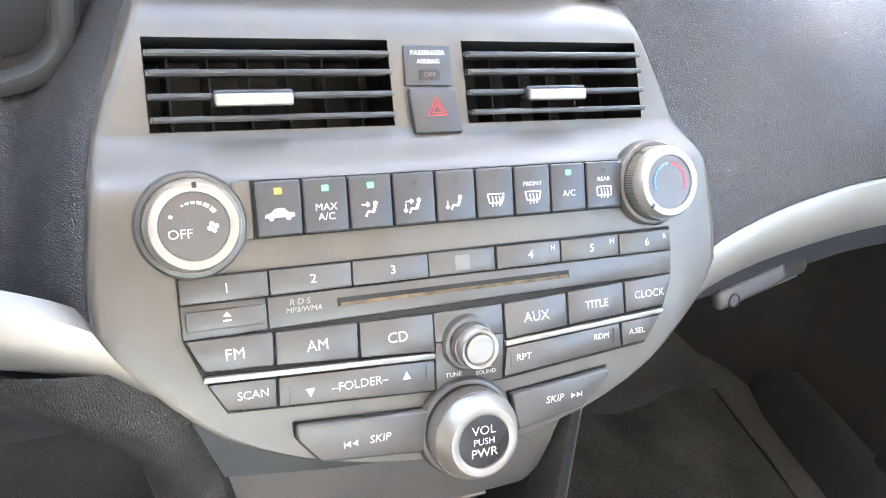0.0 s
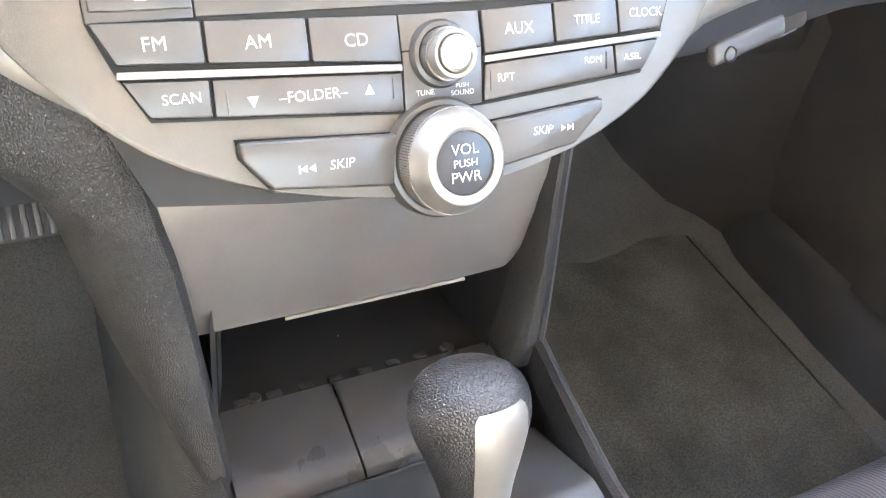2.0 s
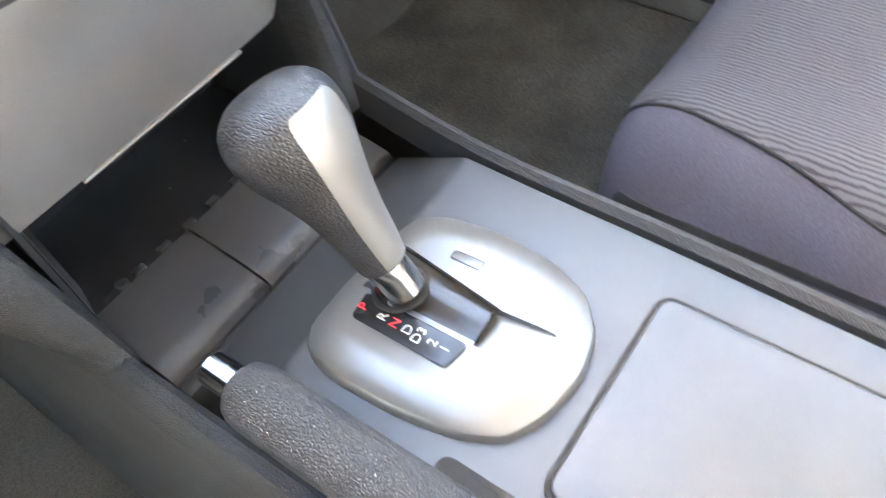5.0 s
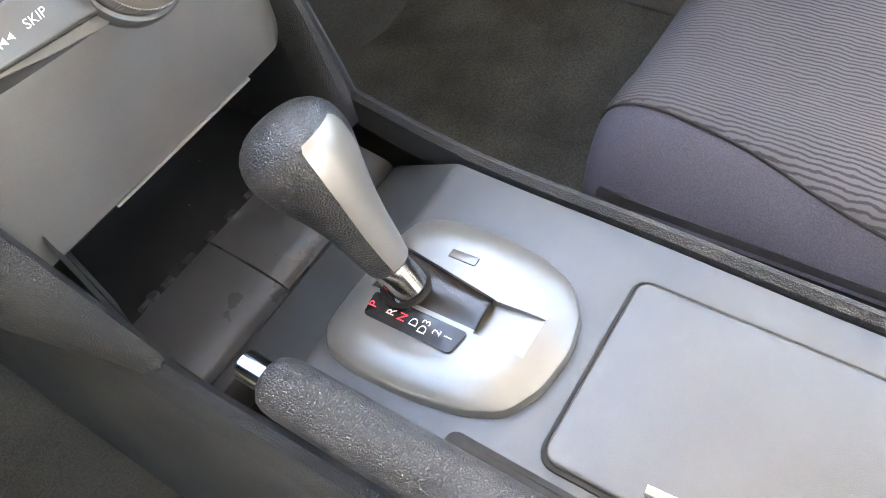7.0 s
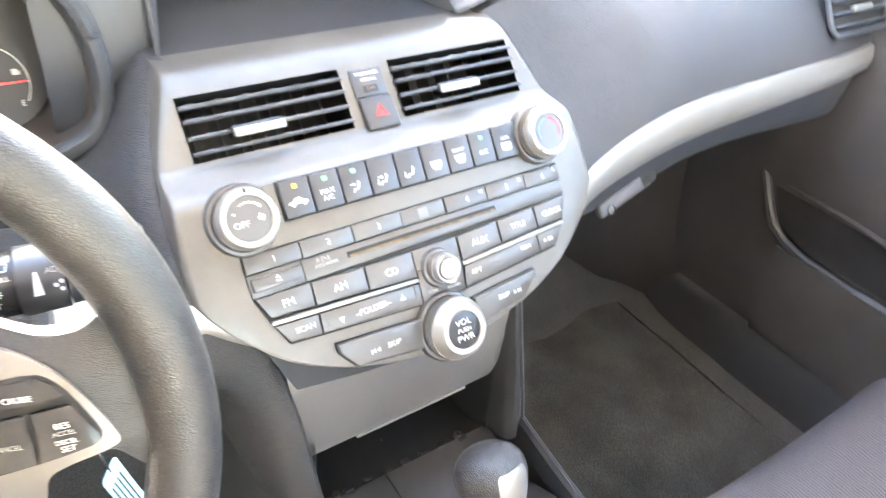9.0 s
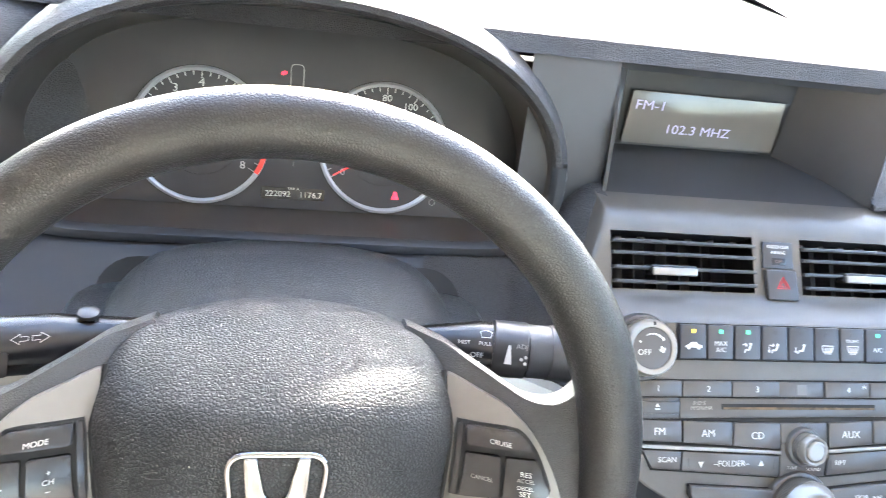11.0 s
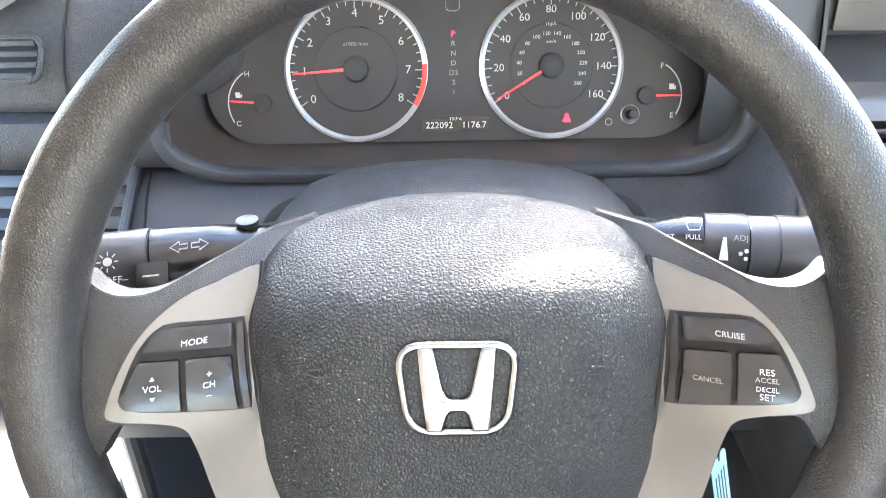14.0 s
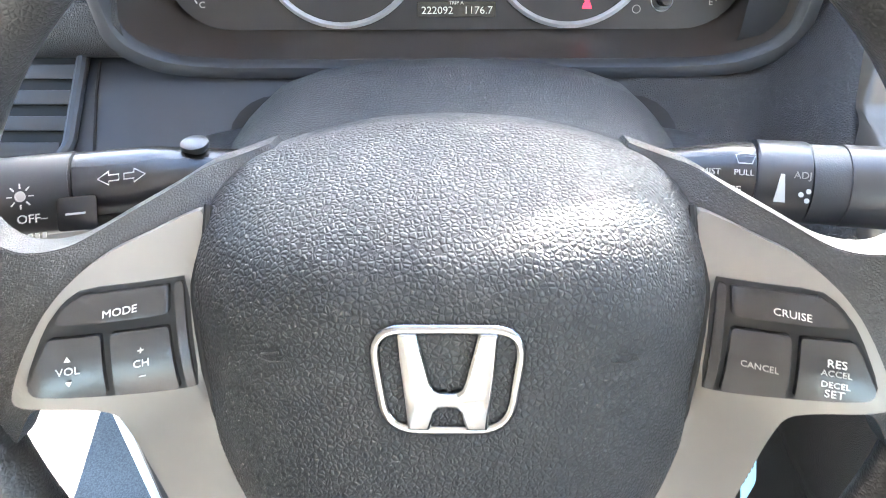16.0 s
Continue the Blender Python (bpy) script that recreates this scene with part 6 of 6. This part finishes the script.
part("brake_slot", prism(pose(0, 0, 0.4272), round_poly([(-0.0845, 0.034), (-0.070, 0.034), (-0.0725, -0.60), (-0.0845, -0.60)], 0.007), 0.0036, 0.0), GAP, con, "dark slot beside the parking brake")

# sliding lid
lid = prism(pose(0, 0, 0.4295), rounded(0.118, 0.36, 0.008, 4, -0.003, -0.193), 0.004, 0.003, 3)
part("lid_gap", prism(pose(0, 0, 0.4275), rounded(0.123, 0.365, 0.010, 4, -0.003, -0.193), 0.0030, 0), GAP, con)
part("sliding_lid", lid, CONSOLE, con, "satin gray sliding lid")
part("lid_grip", tube([(-0.052, -0.064, 0.434), (-0.0505, -0.09, 0.434)], 0.003, 8), KNOBSILVER, con)

# shifter plate
gate = thing("shifter_plate", "silver gray automatic shifter surround with gear letters", "gear selector plate", (0, 0.07, 0.42))
PLATE = [(0.022, 0.1335), (0.040, 0.128), (0.0475, 0.110), (0.050, 0.080), (0.046, 0.045), (0.036, 0.020), (0.018, 0.006), (-0.004, 0.001), (-0.030, 0.004), (-0.050, 0.014), (-0.060, 0.035), (-0.065, 0.070), (-0.0655, 0.105), (-0.062, 0.125), (-0.050, 0.1355), (-0.02, 0.1365)]
pl = round_poly(PLATE, 0.006, 2)
cx, cy = -0.008, 0.075
rows = []
for r, h in ((1.03, -0.006), (1.025, 0.0), (1.018, 0.0035), (1.005, 0.0060), (0.985, 0.0072), (0.90, 0.0098), (0.80, 0.0124), (0.72, 0.0136), (0.66, 0.0138)):
    rows.append([(cx + (x - cx) * r, cy + (y - cy) * r, con_z(cy + (y - cy) * r) + h) for x, y in pl])
bm = loft(rows, True)
bm.verts.ensure_lookup_table()
bm.faces.new(list(bm.verts)[-len(pl):])
SILV2 = material("gray_silver_paint", (0.185, 0.183, 0.178), 0.34, 0.55, 0.12, 0.0005, 0.05, 0.04)


def gz(y):
    return con_z(y) + 0.0138


def carve(bm, *cutters):
    """The solid bm less the solids in cutters, as a new bmesh."""
    def held(b):
        me = bpy.data.meshes.new("solid")
        bmesh.ops.recalc_face_normals(b, faces=b.faces)
        b.to_mesh(me)
        b.free()
        return new("solid", me)
    body = held(bm)
    tools = [held(c) for c in cutters]
    for c in tools:
        mod = body.modifiers.new("cut", "BOOLEAN")
        mod.operation, mod.object, mod.solver = "DIFFERENCE", c, "EXACT"
    out = bmesh.new()
    out.from_mesh(bpy.data.meshes.new_from_object(body.evaluated_get(bpy.context.evaluated_depsgraph_get())))
    for o in (body, *tools):
        bpy.data.objects.remove(o)
    return out


def wedge(pts, z_near, z_far, y_near, y_far):
    """A cutter over the outline pts whose floor slopes from z_near to z_far along y."""
    b = bmesh.new()
    def floor_at(y):
        return z_near + (z_far - z_near) * (y - y_near) / (y_far - y_near)
    lo, hi = [b.verts.new((x, y, floor_at(y))) for x, y in pts], [b.verts.new((x, y, 0.50)) for x, y in pts]
    b.faces.new(list(reversed(lo)))
    b.faces.new(hi)
    for k in range(len(pts)):
        n = (k + 1) % len(pts)
        b.faces.new((lo[k], lo[n], hi[n], hi[k]))
    return b


lo_cap = [bm.verts.new(v.co + Vector((0, 0, -0.012))) for v in list(bm.verts)[:len(pl)]]
bm.verts.ensure_lookup_table()
first = list(bm.verts)[:len(pl)]
for k in range(len(pl)):
    n = (k + 1) % len(pl)
    bm.faces.new((first[n], first[k], lo_cap[k], lo_cap[n]))
bm.faces.new(list(reversed(lo_cap)))
slot_cut = wedge([(-0.0185, 0.0500), (0.0035, 0.0500), (0.0150, 0.1230), (-0.0185, 0.1230)], gz(0.05) - 0.007, gz(0.123) - 0.007, 0.05, 0.123)
ramp_cut = wedge([(-0.0205, 0.0505), (-0.0215, 0.0190), (0.0045, 0.0190), (0.0030, 0.0505)], gz(0.019) - 0.0022, gz(0.05) - 0.0055, 0.019, 0.0505)
part("surround", carve(bm, slot_cut, ramp_cut), SILV2, gate, "silver gray surround", sharp=28)
part("slot_cover", shell([[(-0.0178, y, gz(y) - 0.0016), (-0.010, y, gz(y) + 0.0012), (-0.002, y, gz(y) + 0.0022), (0.006 - 0.006 * (0.12 - y) / 0.07, y, gz(y) + 0.0012), (0.0140 - 0.0110 * (0.122 - y) / 0.071, y, gz(y) - 0.0016)] for y in span(0.0515, 0.122, 8)], 0.003), material("brown_black_slide", (0.020, 0.016, 0.013), 0.25), gate, "dark sliding slot cover")
part("lever_well", lathe(basis((-0.0115, 0.102, gz(0.102) + 0.0016), (1, 0, 0), (0, 0.995, -0.09)), [(0.0155, 0), (0.0155, 0.0012), (0.013, 0.0018), (0.012, 0.0008), (0, 0.0008)], 32), GAP, gate)
SM = lambda x, y, lift: basis((x, y, gz(y) + lift), (1, 0, 0), (0, 0.995, -0.09))
part("letter_strip", prism(SM(-0.0293, 0.0845, 0.0002), round_poly([(-0.0082, 0.0305), (-0.0088, -0.0300), (0.0070, -0.0325), (0.0078, 0.0330)], 0.003), 0.0012, 0.0003), DARK, gate, "black gear letter strip")
for s, y, red in (("P", 0.1125, 1), ("R", 0.0995, 0), ("N", 0.0915, 1), ("D", 0.0835, 0), ("D3", 0.0765, 0), ("2", 0.0680, 0), ("1", 0.0605, 0)):
    lettering(SM(-0.0298, y, 0.0016), s, 0.0075, gate, RED if red else WHITE, name="gear_letter")
part("lock_cover", prism(SM(0.0215, 0.0825, -0.0002), rounded(0.0062, 0.0190, 0.0005, 2), 0.0003, 0), GAP, gate, "thin outline of the lock release cover")
part("lock_cover", prism(SM(0.0215, 0.0825, -0.0002), rounded(0.0054, 0.0182, 0.0004, 2), 0.0006, 0.0001), SILV2, gate, "small rectangular lock release cover")

# shift lever
lever = thing("shift_lever", "black grained leather gear lever with a silver inlay", "gear lever", (-0.012, 0.10, 0.43))
A, B = Vector((-0.0125, 0.0990, 0.440)), Vector((-0.0150, 0.1430, 0.5300))
ax = (B - A).normalized()
side = Vector((1, 0, 0)) - ax * ax.x
side.normalize()
back = side.cross(ax).normalized()
if back.y > 0:
    back = -back
part("collar", tube([A + ax * 0.0, A + ax * 0.014, A + ax * 0.026, A + ax * 0.028], [0.0125, 0.0115, 0.0110, 0.010], 28), CHROME, lever, "polished metal collar")
prof = [(0.024, 0.0118, 0.0125), (0.030, 0.0130, 0.0140), (0.05, 0.0145, 0.0165), (0.07, 0.0170, 0.0190), (0.09, 0.0215, 0.0225), (0.105, 0.0260, 0.0255), (0.118, 0.0288, 0.0275), (0.128, 0.0290, 0.0275), (0.137, 0.0268, 0.0252), (0.144, 0.0215, 0.0202), (0.148, 0.0140, 0.0132), (0.1495, 0.006, 0.0055)]


prof = [(h * 0.845, rx * 1.03, ry * 1.03) for h, rx, ry in prof]


def lever_pt(h, a, grow=0.0):
    rx, ry = curve([(p[0], p[1]) for p in prof], h) + grow, curve([(p[0], p[2]) for p in prof], h) + grow
    return A + ax * h + side * rx * math.cos(a) + back * ry * math.sin(a)


hs = span(0.0204, 0.1262, 34)
part("grip", loft([[lever_pt(h, 2 * math.pi * j / 32) for j in range(32)] for h in hs], True, True), LEATHER, lever)
part("inlay", loft([[lever_pt(h, a, 0.0008) for a in span(radians(84 - w), radians(84 + w), 10)] for h, w in [(hh * 0.845, ww) for hh, ww in [(0.026, 38), (0.04, 40), (0.06, 40), (0.08, 36), (0.10, 32), (0.115, 30), (0.128, 29), (0.134, 28), (0.137, 24)]]]), KNOBSILVER, lever, "satin silver inlay")

# parking brake
brake = thing("parking_brake", "black grained parking brake lever with a chrome button", "parking brake", (-0.10, -0.05, 0.42))
p0, p1 = Vector((-0.1045, 0.116, 0.468)), Vector((-0.096, -0.35, 0.437))
part("handle", tube([p0.lerp(p1, t) for t in (0, 0.006, 0.015, 0.03, 0.1, 0.3, 0.6, 1.0)], [0.010, 0.0135, 0.0152, 0.016, 0.0162, 0.0165, 0.017, 0.017], 24), PAD, brake)
part("button", tube([p0 + Vector((0, 0.017, 0.001)), p0 + Vector((0, 0.0155, 0.001)), p0 + Vector((0, -0.004, 0))], [0.0070, 0.0085, 0.0085], 20), CHROME, brake, "chrome release button")

# ---- passenger seat ----
seat = thing("car_seat", "charcoal cloth passenger seat with striped insert", "car seat", (0.40, -0.2, 0.1))
CLOTH = material("charcoal_violet_cloth", (0.030, 0.028, 0.036), 0.9, 0.0, 0.6, 0.0012, 0.15, 0.05, spec=0.2, fleck=0.3)
cn, cl = CLOTH.node_tree.nodes, CLOTH.node_tree.links
band = cn.new("ShaderNodeTexWave")
band.bands_direction = "X"
band.inputs["Scale"].default_value, band.inputs["Distortion"].default_value, band.inputs["Detail"].default_value, band.inputs["Detail Scale"].default_value = 74.0, 5.0, 4.0, 0.8
co = cn.new("ShaderNodeTexCoord")
cl.new(co.outputs["Object"], band.inputs["Vector"])
br = cn.new("ShaderNodeValToRGB")
br.color_ramp.elements[0].color, br.color_ramp.elements[1].color = (0.026, 0.025, 0.029, 1), (0.068, 0.066, 0.073, 1)
br.color_ramp.elements[0].position, br.color_ramp.elements[1].position = 0.15, 0.55
cl.new(band.outputs["Fac"], br.inputs["Fac"])
cl.new(br.outputs["Color"], cn["Principled BSDF"].inputs["Base Color"])
BOLSTER = material("violet_gray_bolster", (0.047, 0.046, 0.061), 0.85, 0.0, 0.5, 0.001, 0.1, 0.05, spec=0.2, fleck=0.25)
SKIRT = material("black_seat_skirt", (0.018, 0.018, 0.020), 0.85, 0.0, 0.5, 0.001, 0.1, 0.05, spec=0.2, fleck=0.2)


def cushion(x, y, lift=0.0):
    f = min(1.0, max(0.0, (0.094 - y) / 0.060))
    f = math.sqrt(1 - (1 - f) ** 2)
    u = abs(x - 0.412) / 0.248
    side_drop = 0.046 * max(0.0, (u - 0.78) / 0.22) ** 2.2
    return (x, y - 0.014 * u**6, 0.345 + 0.043 * f + 0.012 * math.exp(-(((u - 0.72) / 0.16) ** 2)) - side_drop - 0.008 * (1 - u) + lift)


SEAT_L, SEAT_R = 0.164, 0.660
xs = [SEAT_L, 0.1646, 0.1665, 0.171, 0.178, 0.186, 0.196, 0.206] + span(0.22, 0.60, 12) + [0.62, 0.636, 0.648, 0.656, SEAT_R]
part("cushion", loft([[cushion(x, y) for x in xs] for y in [0.094, 0.0935, 0.092, 0.089, 0.084, 0.076, 0.066, 0.05, 0.035] + span(0.015, -0.55, 14)]), BOLSTER, seat, "violet gray seat cushion")


def insert_x(y):
    """The curved seam between the bolster and the striped insert."""
    return curve([(-0.55, 0.165), (-0.25, 0.174), (-0.093, 0.192), (-0.013, 0.211), (0.056, 0.221), (0.094, 0.227)], y)


ins = []
for y in [0.094, 0.0935, 0.092, 0.089, 0.084, 0.076, 0.066, 0.056, 0.048, 0.04, 0.03, 0.02] + span(0.005, -0.55, 16):
    a = insert_x(y)
    ins.append([cushion(a + (0.625 - a) * u, y, 0.0022 - (0.0022 if u == 0 else 0)) for u in [0, 0.008, 0.03] + span(0.08, 1, 14)])
part("seat_insert", loft(ins), CLOTH, seat, "dark striped woven insert")
part("piping", tube([Vector(cushion(insert_x(y) - 0.0004, y, 0.0006)) for y in [0.0935, 0.092, 0.089, 0.084, 0.076, 0.066, 0.056, 0.048, 0.04, 0.03, 0.02] + span(0.005, -0.55, 24)], 0.0013, 6), SKIRT, seat, "dark seam piping")
part("skirt", loft([[(0.176, y, 0.352), (0.168, y, 0.351), (0.1655, y, 0.346), (0.1645, y, 0.33), (0.164, y, 0.28), (0.165, y, 0.12)] for y in span(-0.55, 0.045, 8)] + [[(0.182, 0.062, 0.348), (0.174, 0.066, 0.347), (0.171, 0.068, 0.342), (0.169, 0.069, 0.33), (0.169, 0.068, 0.28), (0.170, 0.06, 0.12)], [(0.20, 0.074, 0.345), (0.194, 0.079, 0.344), (0.191, 0.081, 0.339), (0.19, 0.082, 0.33), (0.19, 0.080, 0.28), (0.19, 0.07, 0.12)], [(0.24, 0.080, 0.344), (0.24, 0.085, 0.343), (0.24, 0.087, 0.338), (0.24, 0.088, 0.33), (0.24, 0.086, 0.28), (0.24, 0.076, 0.12)], [(0.64, 0.080, 0.344), (0.64, 0.085, 0.343), (0.64, 0.087, 0.338), (0.64, 0.088, 0.33), (0.64, 0.086, 0.28), (0.64, 0.076, 0.12)]]), SKIRT, seat, "black seat skirt")
part("backrest", loft([[(x, -0.55 - 0.25 * t - 0.05 * math.cos((x - 0.405) * 6), 0.40 + 0.62 * t) for x in span(0.17, 0.64, 12)] for t in (0, 0.25, 0.5, 0.75, 1.0)]), CLOTH, seat)

# driver pedal
pedal = thing("brake_pedal", "ribbed gray metal and rubber pedal in the dark footwell", "pedal", (-0.34, 0.62, 0.3))
m = basis((-0.225, 0.58, 0.33), (1, 0, 0), (0, 0.6, 0.8))
part("pedal_pad", box(m, 0.10, 0.055, 0.008, 0.003), BLACK, pedal)
for i in range(9):
    part("rib", box(m @ pose(-0.042 + i * 0.0105, 0, 0.008), 0.005, 0.048, 0.002, 0.0006), CONSOLE, pedal)
part("pedal_arm", tube([m @ Vector((0, 0, 0)), m @ Vector((0, 0.06, -0.05)), m @ Vector((0, 0.2, -0.10))], 0.008, 10), BLACK, pedal)
